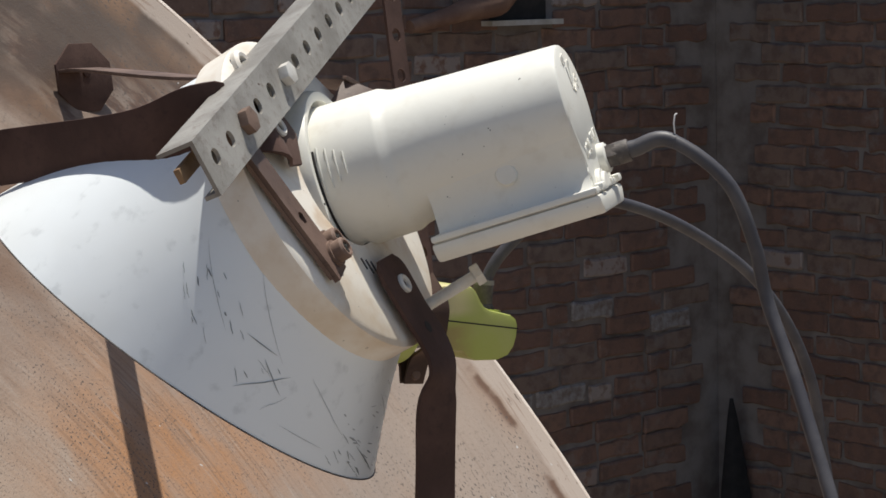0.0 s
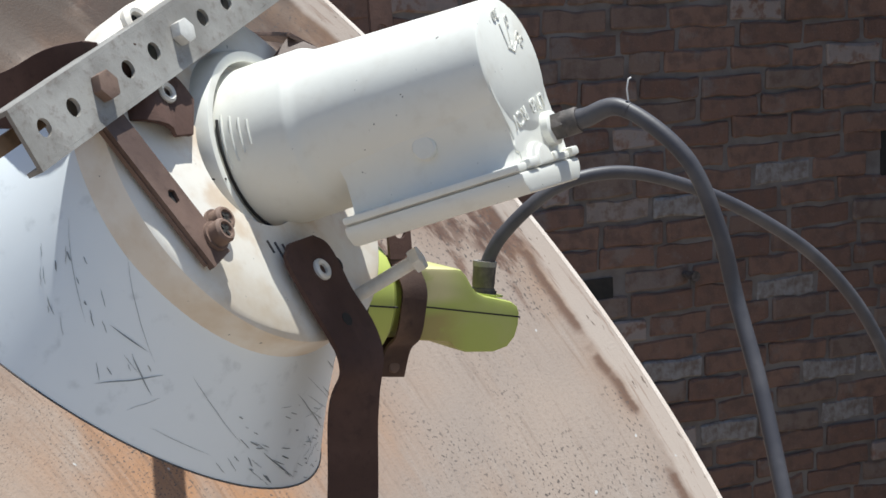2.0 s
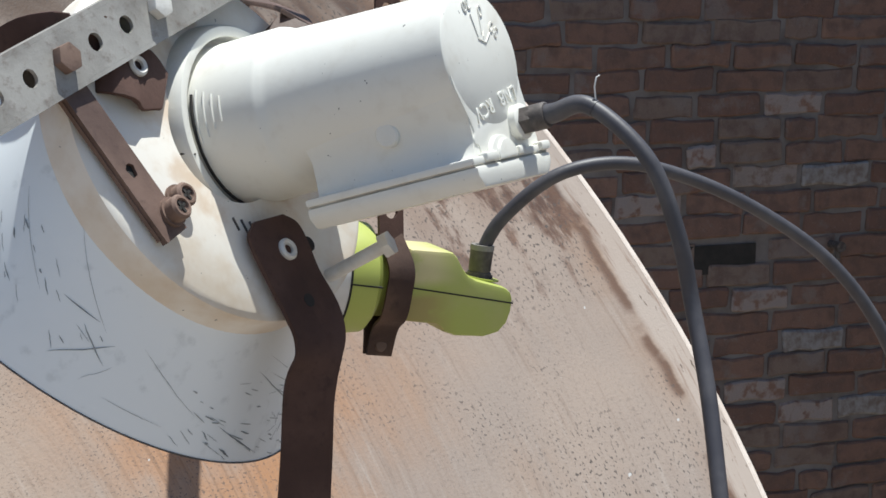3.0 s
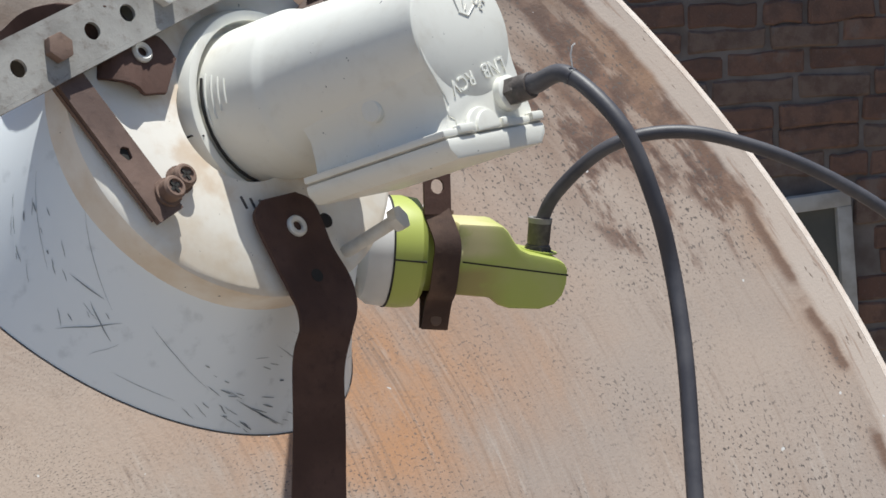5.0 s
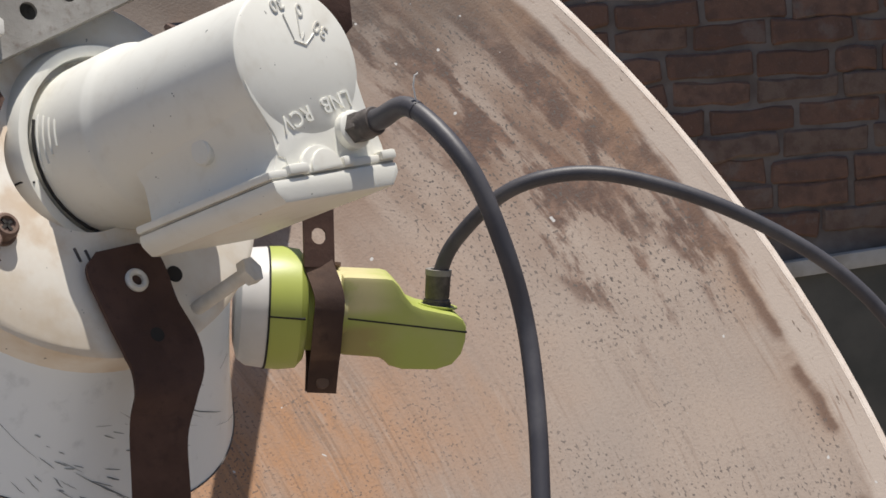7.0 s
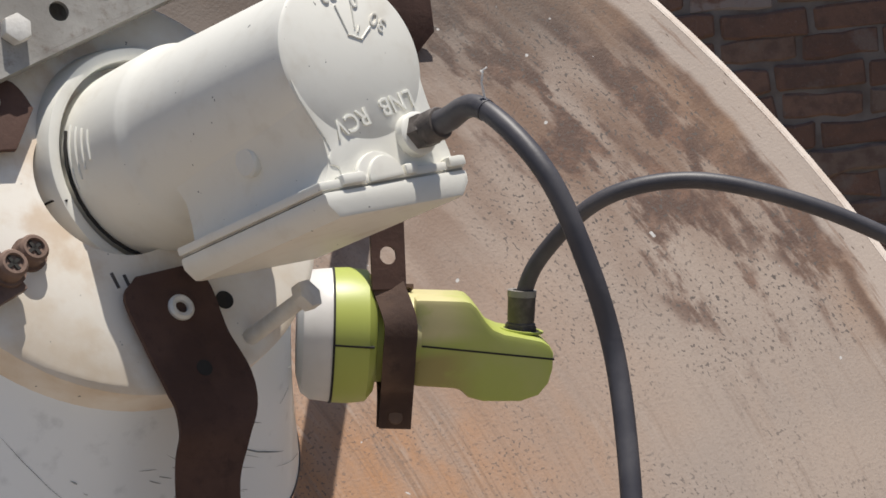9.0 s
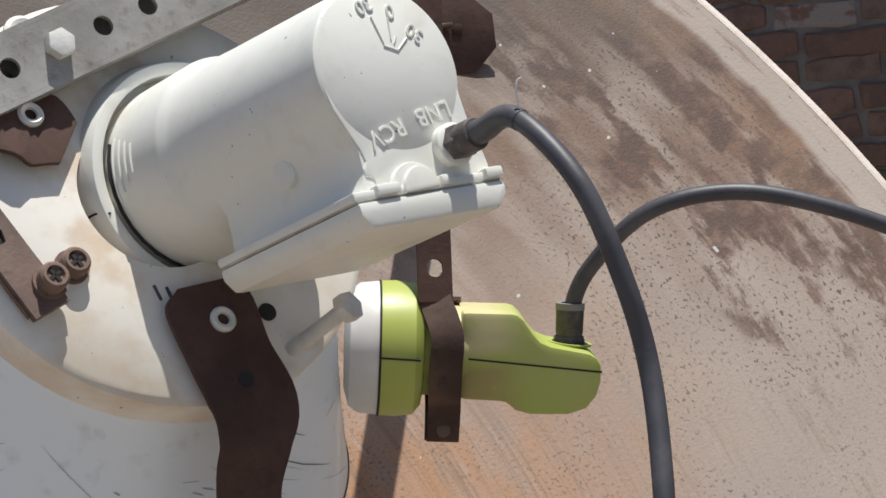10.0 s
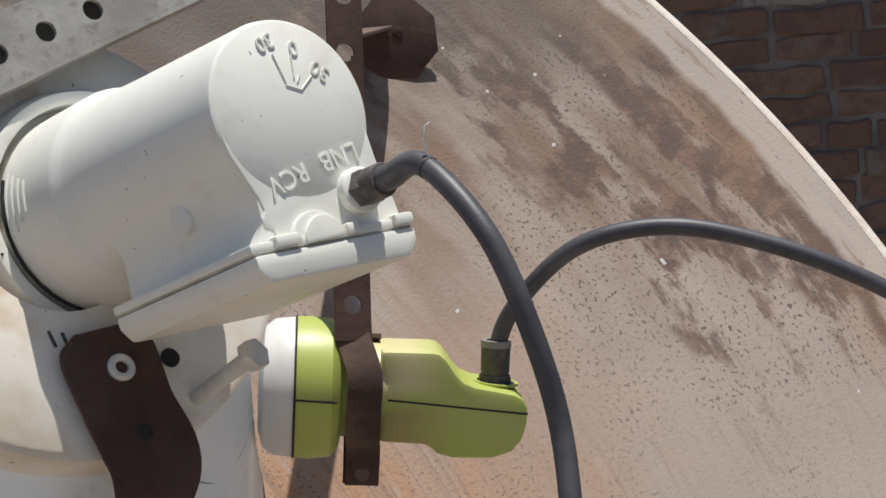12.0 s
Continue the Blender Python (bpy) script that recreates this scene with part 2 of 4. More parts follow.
# near-black: dark seams, crack and clip; also shade painted in holes and openings
M_DARK = mat_plain("dark_seam_and_shade", (0.02, 0.02, 0.018), (0.035, 0.03, 0.028), 30, 0.9)
M_BRICK, M_BRICKS = mat_brick("piece"), mat_brick("rest")
M_MORTAR = mat_plain("cement_mortar", (0.215, 0.196, 0.188), (0.125, 0.104, 0.095), 10, 0.95, 0, 0.9)
M_LIME = mat_plain("whitewashed_brick", (0.27, 0.26, 0.26), (0.16, 0.125, 0.11), 45, 0.9)
M_WHITEWOOD = mat_plain("peeling_white_paint", (0.52, 0.52, 0.50), (0.36, 0.34, 0.31), 16, 0.7)
M_PANEL = mat_plain("dusty_dark_panel", (0.075, 0.08, 0.075), (0.12, 0.12, 0.11), 7, 0.6)
M_CONCRETE = mat_plain("concrete", (0.42, 0.39, 0.35), (0.33, 0.30, 0.27), 2.5, 0.9)
M_EARTH = mat_plain("dusty_ground", (0.25, 0.205, 0.16), (0.20, 0.165, 0.13), 1.2, 0.95)
M_CLOTH = mat_plain("black_cloth", (0.010, 0.010, 0.011), (0.018, 0.017, 0.018), 30, 0.95)
M_WOOD = mat_plain("weathered_brown_wood", (0.16, 0.09, 0.065), (0.24, 0.15, 0.11), 14, 0.8)


# ---- building helpers
def part(name, bm, material, parent=None, label="", smooth=True, bevel=0.0):
    if bevel:
        bmesh.ops.remove_doubles(bm, verts=bm.verts, dist=1e-6)
        es = [e for e in bm.edges if len(e.link_faces) == 2 and e.calc_face_angle(0) > 0.6]
        bmesh.ops.bevel(bm, geom=es, offset=bevel, segments=2, affect="EDGES", profile=0.6)
    bmesh.ops.recalc_face_normals(bm, faces=bm.faces)
    me = bpy.data.meshes.new(name)
    bm.to_mesh(me)
    bm.free()
    me.materials.append(material)
    if smooth:
        for p in me.polygons:
            p.use_smooth = True
        me.set_sharp_from_angle(angle=radians(38))
    ob = new(name, me)
    if parent:
        ob.parent = parent
    if label:
        ob["label"] = label
    return ob


def thing(name, label, category, group=""):
    return tagged(new(name), label, category, group)


def basis(z, up=Vector((0, 0, 1))):
    """Columns x, y, z with z along the given way and y as near to up as can be."""
    z = Vector(z).normalized()
    y = (up - z * up.dot(z)).normalized()
    return Matrix((y.cross(z), y, z)).transposed()


def place(o, z, up=Vector((0, 0, 1))):
    return Matrix.Translation(o) @ basis(z, up).to_4x4()


def lathe(profile, seg=48, m=None, closed=True):
    """Turn (radius, height) pairs about z; m places the result."""
    bm = bmesh.new()
    rows = []
    for r, h in profile:
        if r < 1e-6:
            rows.append([bm.verts.new((0, 0, h))])
        else:
            rows.append([bm.verts.new((r * math.cos(2 * math.pi * i / seg), r * math.sin(2 * math.pi * i / seg), h)) for i in range(seg)])
    for a, b in zip(rows, rows[1:]):
        for i in range(seg):
            j = (i + 1) % seg
            vs = [a[i % len(a)], a[j % len(a)], b[j % len(b)], b[i % len(b)]]
            vs = list(dict.fromkeys(vs))
            if len(vs) > 2:
                bm.faces.new(vs)
    if m:
        bm.transform(m)
    return bm


def prism(outline, h0, h1, m=None):
    """Extrude a closed (x, y) outline from z = h0 to h1."""
    bm = bmesh.new()
    lo = [bm.verts.new((x, y, h0)) for x, y in outline]
    hi = [bm.verts.new((x, y, h1)) for x, y in outline]
    bm.faces.new(lo[::-1])
    bm.faces.new(hi)
    for i in range(len(lo)):
        j = (i + 1) % len(lo)
        bm.faces.new((lo[i], lo[j], hi[j], hi[i]))
    if m:
        bm.transform(m)
    return bm


def box(sx, sy, sz, m):
    bm = prism([(-sx / 2, -sy / 2), (sx / 2, -sy / 2), (sx / 2, sy / 2), (-sx / 2, sy / 2)], -sz / 2, sz / 2, m)
    return bm


def smooth_line(ps, k=10):
    ps = [Vector(p) for p in ps]
    ps = [2 * ps[0] - ps[1], *ps, 2 * ps[-1] - ps[-2]]
    out = []
    for a, b, c, d in zip(ps, ps[1:], ps[2:], ps[3:]):
        for i in range(k):
            s = i / k
            out.append(0.5 * (2 * b + (c - a) * s + (2 * a - 5 * b + 4 * c - d) * s * s + (3 * b - a - 3 * c + d) * s ** 3))
    return out + [ps[-2]]


def tube(ps, r, seg=14):
    bm = bmesh.new()
    rows, x = [], Vector((0.3, 1, 0.2))
    for i, p in enumerate(ps):
        t = (ps[min(i + 1, len(ps) - 1)] - ps[max(i - 1, 0)]).normalized()
        x = (x - t * x.dot(t)).normalized()
        y = t.cross(x)
        rr = r(i / (len(ps) - 1)) if callable(r) else r
        rows.append([bm.verts.new(p + (x * math.cos(2 * math.pi * k / seg) + y * math.sin(2 * math.pi * k / seg)) * rr) for k in range(seg)])
    for a, b in zip(rows, rows[1:]):
        for k in range(seg):
            bm.faces.new((a[k], a[(k + 1) % seg], b[(k + 1) % seg], b[k]))
    bm.faces.new(rows[0][::-1])
    bm.faces.new(rows[-1])
    return bm


def ribbon(stations, th):
    """A flat strip of thickness th through (centre, width way, width) stations."""
    bm = bmesh.new()
    rows = []
    n = len(stations)
    for i, (c, w, width) in enumerate(stations):
        t = (Vector(stations[min(i + 1, n - 1)][0]) - Vector(stations[max(i - 1, 0)][0])).normalized()
        w = Vector(w)
        w = (w - t * w.dot(t)).normalized()
        nn = t.cross(w)
        c = Vector(c)
        rows.append([bm.verts.new(c + w * a * width / 2 + nn * b * th / 2) for a, b in ((-1, -1), (1, -1), (1, 1), (-1, 1))])
    for a, b in zip(rows, rows[1:]):
        for k in range(4):
            bm.faces.new((a[k], a[(k + 1) % 4], b[(k + 1) % 4], b[k]))
    bm.faces.new(rows[0][::-1])
    bm.faces.new(rows[-1])
    return bm


def ribbon_path(ctrl, k=6):
    """Smooth stations from a few (centre, width way, width)."""
    cs = smooth_line([c for c, _, _ in ctrl], k)
    ws = smooth_line([w for _, w, _ in ctrl], k)
    wd = smooth_line([(x, 0, 0) for _, _, x in ctrl], k)
    return [(c, w, d.x) for c, w, d in zip(cs, ws, wd)]


def holed_plate(x0, x1, w, th, holes, r, m=None, y0=0.0):
    """A plate along x with round holes through it at (x) on its middle line."""
    bm = bmesh.new()
    cuts = [x0] + [(a + b) / 2 for a, b in zip(holes, holes[1:])] + [x1]
    for z in (0.0, th):
        for i, hx in enumerate(holes):
            a, b = cuts[i], cuts[i + 1]
            per = []
            for s in range(4):
                for q in range(5):
                    f = q / 5
                    per.append([(a + (b - a) * f, -w / 2), (b, -w / 2 + w * f), (b - (b - a) * f, w / 2), (a, w / 2 - w * f)][s])
            outer = [bm.verts.new((x, y + y0, z)) for x, y in per]
            inner = []
            for x, y in per:
                d = math.hypot(x - hx, y)
                inner.append((hx + (x - hx) / d * r, y / d * r))
            inner_v = [bm.verts.new((x, y + y0, z)) for x, y in inner]
            low = [bm.verts.new((x, y + y0, th / 2)) for x, y in inner]
            for q in range(20):
                p = (q + 1) % 20
                bm.faces.new((outer[q], outer[p], inner_v[p], inner_v[q]))
                bm.faces.new((inner_v[q], inner_v[p], low[p], low[q]))
    for ya in (-w / 2, w / 2):
        v = [bm.verts.new(p) for p in ((x0, ya + y0, 0), (x1, ya + y0, 0), (x1, ya + y0, th), (x0, ya + y0, th))]
        bm.faces.new(v)
    for xa in (x0, x1):
        v = [bm.verts.new(p) for p in ((xa, -w / 2 + y0, 0), (xa, w / 2 + y0, 0), (xa, w / 2 + y0, th), (xa, -w / 2 + y0, th))]
        bm.faces.new(v)
    bmesh.ops.remove_doubles(bm, verts=bm.verts, dist=1e-6)
    if m:
        bm.transform(m)
    return bm


def hexagon(r):
    return [(r * math.cos(math.pi / 3 * i), r * math.sin(math.pi / 3 * i)) for i in range(6)]


def merge(*bms):
    out = bmesh.new()
    for b in bms:
        me = bpy.data.meshes.new("tmp")
        b.to_mesh(me)
        b.free()
        out.from_mesh(me)
        bpy.data.meshes.remove(me)
    return out


# ---- large structure: ground, walls
GROUND_Z, WALL_Y, CORNER_X, WALL_H = -0.30, 4.70, 3.796, 3.05
bm = bmesh.new()
bmesh.ops.create_grid(bm, x_segments=40, y_segments=40, size=400)
bm.transform(pose(0, 0, GROUND_Z))
tagged(part("ground", bm, M_EARTH), "dusty bare ground round the dish", "ground", kind="structure")

wall_back = tagged(part("wall_north", box(8.2, 0.24, WALL_H, pose(CORNER_X - 3.9, WALL_Y + 0.122, GROUND_Z + WALL_H / 2)), M_MORTAR), "old brick wall with recessed cement joints", "wall", kind="structure")
wall_side = tagged(part("wall_east", box(0.24, 5.0, WALL_H, pose(CORNER_X + 0.122, WALL_Y - 2.5, GROUND_Z + WALL_H / 2)), M_MORTAR), "old brick wall meeting the other at a corner", "wall", kind="structure")

# ---- dish
DISH_V = Vector((-0.377, 1.5701, 1.2078))
DISH_A = Vector((0.3491, -0.6997, 0.6233)).normalized()
DISH_F, DISH_R = 2.0502, 0.9106
DISH_M = place(DISH_V, DISH_A)


def satellite_dish():
    d = thing("satellite_dish", "weathered tan satellite dish, rust-streaked, with pale lip", "satellite dish")
    prof = [(DISH_R * i / 40, (DISH_R * i / 40) ** 2 / 4 / DISH_F) for i in range(41)]
    h = prof[-1][1]
    back_ = [(r, z - 0.004) for r, z in prof[::-1]]
    ob = part("reflector", lathe(prof + back_, 160), M_DISH, d, "tan painted reflector with rust streaks")
    ob.matrix_basis = DISH_M
    lip = [(DISH_R - 0.002, h - 0.0002), (DISH_R + 0.003, h + 0.0002), (DISH_R + 0.007, h - 0.0016), (DISH_R + 0.009, h - 0.006), (DISH_R + 0.006, h - 0.011), (DISH_R - 0.001, h - 0.008), (DISH_R - 0.002, h - 0.0002)]
    ob = part("rim_lip", lathe(lip, 160), M_LIP, d, "pale rolled lip")
    ob.matrix_basis = DISH_M
    # mount behind the reflector: post and yoke
    foot = DISH_M @ Vector((0, 0, -0.07))
    post = part("post", lathe([(0.0, GROUND_Z), (0.038, GROUND_Z), (0.038, foot.z), (0.0, foot.z)], 24, Matrix.Translation((foot.x, foot.y, 0))), M_RUST, d, "rusty steel post")
    part("hub", lathe([(0.0, -0.075), (0.09, -0.075), (0.12, -0.02), (0.12, 0.0), (0.0, 0.0)], 32, DISH_M), M_RUST, d)
    return d


satellite_dish()

# ---- feed: ring, skirt, converter
RING_O = Vector((-0.1220, 1.3755, 1.5304))
RING_N = Vector((0.4596, -0.7375, 0.4949)).normalized()
RING_M = place(RING_O, RING_N)
RING_R = 0.1105
PLATE_M = RING_M @ pose(-0.012, -0.003, 0)
LNB_O = Vector((-0.1208, 1.3994, 1.5278))
LNB_N = Vector((0.569, -0.769, 0.290)).normalized()
LNB_M = place(LNB_O, LNB_N)
LNB_L = 0.176


def rp(u, v, o=0.0):
    """A place on the ring's face: right, up and out from its middle."""
    return RING_M @ Vector((u, v, o))


def ring_way(u, v, o=0.0):
    return RING_M.to_3x3() @ Vector((u, v, o))


def scalar_ring():
    d = thing("scalar_ring", "stained white round metal ring plate holding the feed", "ring plate")
    R = RING_R
    part("plate", lathe([(0.04, -0.003), (R - 0.004, -0.003), (R, -0.006), (R, -0.028), (R - 0.003, -0.028), (R - 0.003, -0.008), (0.04, -0.007), (0.04, -0.003)], 96, PLATE_M), M_RING, d)
    col = LNB_M @ pose(0, 0, 0.005)
    collar = part("collar", lathe([(0.0680, -0.020), (0.0640, -0.012), (0.0612, -0.002), (0.0597, 0.006), (0.0580, 0.0095), (0.0545, 0.0100), (0.0522, 0.0090), (0.0515, 0.0), (0.0515, -0.012)], 72, col), M_CREAM, d, "cream clamp collar with a hairline crack")
    m = RING_M
    part("crack", tube([col @ Vector((-0.0640, -0.0115, -0.008)), col @ Vector((-0.0590, -0.0105, 0.0045)), col @ Vector((-0.0545, -0.0125, 0.0102))], 0.0006, 6), M_DARK, collar, "dark hairline crack")
    # uncut holes: near-black discs on the plate paint their shade
    for u, v, r in ((0.0220, -0.0735, 0.0046), (-0.0505, 0.0890, 0.0055)):
        part("hole", lathe([(0.0, -0.0022), (r, -0.0022), (r, -0.0034), (0.0, -0.0034)], 24, m @ pose(u, v, 0)), M_DARK, d, "drilled hole, its shade a dark disc")
    part("grommet", lathe([(0.0055, -0.003), (0.0060, 0.001), (0.0080, 0.0018), (0.0105, 0.000), (0.0105, -0.003)], 28, m @ pose(-0.0505, 0.0890, 0)), M_RING, d, "yellowed grommet")
    for i in range(3):
        part("stain_mark", tube([m @ Vector((-0.0310 + 0.006 * i, -0.0500 - 0.002 * i, -0.0030)), m @ Vector((-0.0300 + 0.006 * i, -0.0580 - 0.004 * i, -0.0030))], 0.0009, 6), M_PLUG, d, "grey scuff mark")
    return d


scalar_ring()


def feed_skirt():
    a = PLATE_M @ pose(0, 0, -0.020)
    b = place(Vector((-0.1881, 1.4656, 1.4287)), Vector((0.473, -0.378, 0.803)))
    bm = bmesh.new()
    seg, rings, rows = 96, 12, []
    for k in range(rings + 1):
        s = k / rings
        rows.append([bm.verts.new((a @ Vector((0.106 * math.cos(q), 0.106 * math.sin(q), 0))).lerp(b @ Vector((0.1540 * math.cos(q), 0.1540 * math.sin(q), 0)), s)) for q in (2 * math.pi * i / seg for i in range(seg))])
    for x, y in zip(rows, rows[1:]):
        for i in range(seg):
            bm.faces.new((x[i], x[(i + 1) % seg], y[(i + 1) % seg], y[i]))
    bmesh.ops.recalc_face_normals(bm, faces=bm.faces)
    bmesh.ops.solidify(bm, geom=bm.faces[:], thickness=0.0022)
    ob = tagged(part("feed_skirt", bm, M_SKIRT), "scratched bluish-white plastic skirt behind the ring plate", "feed cover")
    rng = random.Random(11)

    def on(q, s):
        p = (a @ Vector((0.106 * math.cos(q), 0.106 * math.sin(q), 0))).lerp(b @ Vector((0.1540 * math.cos(q), 0.1540 * math.sin(q), 0)), s)
        return p

    marks = bmesh.new()
    nests = [(rng.uniform(2.9, 5.8), rng.uniform(0.25, 0.97), rng.choice((0.6, 0.8, 2.4, 0.15))) for _ in range(11)]
    for i in range(95):
        if i < 22:
            q, s, ang, ln = rng.uniform(2.9, 5.8), rng.uniform(0.2, 0.85), rng.choice((0.05, 0.7, 0.8, 2.3)) + rng.uniform(-0.15, 0.15), rng.uniform(0.018, 0.065)
        else:
            nq, ns, ang = nests[i % 11]
            q, s = nq + rng.gauss(0, 0.10), min(max(ns + rng.gauss(0, 0.07), 0.05), 0.97)
            ang, ln = ang + rng.uniform(-0.35, 0.35), rng.uniform(0.002, 0.012)
        wd = rng.choice((0.00014, 0.00018, 0.00025, 0.00042)) * (0.8 if ln > 0.018 else 1)
        dq, ds = math.cos(ang) * ln / 0.125, math.sin(ang) * ln / 0.12
        pts = []
        for k in range(7):
            f = k / 6 - 0.5
            pq, ps = q + dq * f + rng.uniform(-1, 1) * 0.004, min(max(s + ds * f, 0.02), 0.985)
            c = on(pq, ps)
            n = (on(pq + 0.01, ps) - on(pq - 0.01, ps)).cross(on(pq, ps + 0.01) - on(pq, ps - 0.01)).normalized()
            if n.dot(c - b.translation) < 0:
                n = -n
            pts.append((c + n * 0.0004, n, wd * (1 - abs(2 * f) ** 3 * 0.9)))
        rows = []
        for k, (c, n, w) in enumerate(pts):
            t = (pts[min(k + 1, 6)][0] - pts[max(k - 1, 0)][0]).normalized()
            o = n.cross(t) * w
            rows.append((marks.verts.new(c - o), marks.verts.new(c + n * 0.00012), marks.verts.new(c + o)))
        for x, y in zip(rows, rows[1:]):
            marks.faces.new((x[0], x[1], y[1], y[0]))
            marks.faces.new((x[1], x[2], y[2], y[1]))
    sc = part("scratch_wear", marks, M_SCRATCH, ob, "dark dirty scratches")
    sc["kind"] = "stuff"
    part("bottom_edge", tube([b @ Vector((0.1543 * math.cos(2 * math.pi * i / 96), 0.1543 * math.sin(2 * math.pi * i / 96), 0)) for i in range(97)], 0.0005, 6), M_PLUG, ob, "dirty dark cut edge")
    clip = part("clip", box(0.005, 0.006, 0.002, Matrix.Translation(on(3.55, 0.06)) @ basis(Vector((-0.6, -0.7, -0.3))).to_4x4()), M_DARK, ob, "small dark clip", bevel=0.0006)
    return ob


feed_skirt()


def lettering(name, text, size, m, depth, material, parent):
    """Raised characters in the built-in font, as a mesh."""
    cu = bpy.data.curves.new(name, "FONT")
    cu.body, cu.size, cu.extrude, cu.align_x, cu.align_y = text, size, depth, "CENTER", "CENTER"
    cu.bevel_depth, cu.bevel_resolution = 0.0001, 1
    ob = new("tmp", cu)
    me = bpy.data.meshes.new_from_object(ob.evaluated_get(bpy.context.evaluated_depsgraph_get()))
    bpy.data.objects.remove(ob)
    bpy.data.curves.remove(cu)
    me.materials.clear()
    me.materials.append(material)
    me.transform(m)
    o = new(name, me)
    o.parent = parent
    return o


def arc_tube(r, h, a0, a1, rad, m):
    ps = [m @ Vector((r * math.cos(radians(a0 + (a1 - a0) * i / 12)), r * math.sin(radians(a0 + (a1 - a0) * i / 12)), h)) for i in range(13)]
    return tube(ps, rad, 8)


def c_band_converter():
    d = thing("feed_converter", "cream enamelled cylindrical feed converter clamped in the ring", "satellite feed")
    L = LNB_L
    barrel = part("barrel", lathe([(0.0, -0.016), (0.0487, -0.016), (0.0474, 0.054), (0.0466, 0.0565), (0.0450, 0.060), (0.0440, 0.064), (0.0425, 0.090), (0.0390, L - 0.004), (0.0384, L - 0.0015), (0.0368, L - 0.0003), (0.0, L)], 96, LNB_M), M_CREAM, d)
    for i, h in enumerate((0.0165, 0.0220, 0.0275, 0.0330)):
        part("moulded_rib", arc_tube(0.0483, h, 152 + 3 * i, 190 - 4 * i, 0.0007, LNB_M), M_CREAM, barrel)
    # near-black arc where the barrel enters the collar
    part("dirt_line", arc_tube(0.0492, 0.0142, 155, 275, 0.0009, LNB_M), M_DARK, barrel)
    # end tab that joins the barrel to the box
    tab = [(-0.0372, -0.006), (-0.0355, -0.015), (-0.0310, -0.026), (-0.0275, -0.034), (-0.0262, -0.0395), (-0.0285, -0.0425), (-0.0285, -0.0455), (-0.0245, -0.0470), (-0.0235, -0.0550), (0.040, -0.0550), (0.040, -0.048), (0.0385, -0.038), (0.0365, -0.030), (0.0350, -0.020), (0.0356, -0.006)]
    plate = part("end_plate", prism(tab, L - 0.014, L - 0.0004, LNB_M), M_CREAM, d, bevel=0.001)
    bm = bmesh.new()
    rows = []
    for t in (0.0, 0.25, 0.5, 0.75, 1.0):
        h = 0.0740 + (L - 0.0012 - 0.0740) * t
        d_ = 0.0036 * (1 - t)
        out = [(-0.0330 - d_, 0.012), (-0.0373 - d_, -0.006), (-0.0357 - d_, -0.015), (-0.0312 - d_, -0.026), (-0.0282 - d_, -0.034), (-0.0285 - d_, -0.044), (-0.0330, -0.0515), (-0.0388, -0.0550), (0.038, -0.0550), (0.0345, 0.000)]
        rows.append([bm.verts.new(LNB_M @ Vector((u, v, h))) for u, v in out])
    for x, y in zip(rows, rows[1:]):
        for i in range(10):
            bm.faces.new((x[i], x[(i + 1) % 10], y[(i + 1) % 10], y[i]))
    bm.faces.new(rows[0][::-1])
    bm.faces.new(rows[-1])
    part("junction_box", bm, M_CREAM, d)
    rim = [(-0.0405, -0.0525), (-0.0405, -0.0565), (0.0430, -0.0565), (0.0430, -0.0525)]
    part("box_flange", prism(rim, 0.0690, L + 0.003, LNB_M), M_CREAM, d, bevel=0.0012)
    lid = [(-0.0400, -0.0573), (-0.0395, -0.0630), (-0.0350, -0.0695), (0.037, -0.0695), (0.0425, -0.0630), (0.0430, -0.0573)]
    part("box_lid", prism(lid, 0.0680, L + 0.004, LNB_M), M_CREAM, d, "flanged cream lid", bevel=0.0025)
    part("lid_seam", prism([(-0.0392, -0.0564), (-0.0392, -0.0574), (0.0420, -0.0574), (0.0420, -0.0564)], 0.0700, L + 0.002, LNB_M), M_GRIME, d, "dark dirty joint")
    side = LNB_M @ pose(-0.0325, -0.0290, 0.126, 0, -90, 0)
    part("button", lathe([(0.0, 0.0016), (0.0060, 0.0014), (0.0070, 0.0004), (0.0074, -0.005), (0.0, -0.005)], 32, side @ pose(0, 0, 0, 0, 2, 0)), M_CREAM, d)
    # bosses and lugs below the lettering
    top = LNB_M @ pose(0, 0, L)
    arch = [(0.0135 * math.cos(radians(a)) - 0.0055, 0.0135 * math.sin(radians(a)) - 0.0565) for a in range(4, 181, 11)]
    part("boss", prism(arch, -0.001, 0.0026, top), M_CREAM, plate, bevel=0.0009)
    arch2 = [(0.0100 * math.cos(radians(a)) - 0.0035, 0.0110 * math.sin(radians(a)) - 0.0565) for a in range(4, 181, 11)]
    part("boss", prism(arch2, 0.0, 0.0045, top), M_CREAM, plate, bevel=0.0009)
    for u, w in ((-0.0225, 0.013), (0.0105, 0.007), (0.0375, 0.010)):
        part("lug", prism([(u - w / 2, -0.0560), (u + w / 2, -0.0560), (u + w / 2, -0.0510), (u - w / 2, -0.0510)], -0.001, 0.0055, top), M_CREAM, plate, bevel=0.0016)
    part("socket", lathe([(0.0, -0.002), (0.0098, -0.002), (0.0098, 0.004), (0.0085, 0.005), (0.0, 0.005)], 28, top @ pose(0.0210, -0.0385, 0)), M_CREAM, plate)
    face = top @ pose(0, 0, 0.0001)
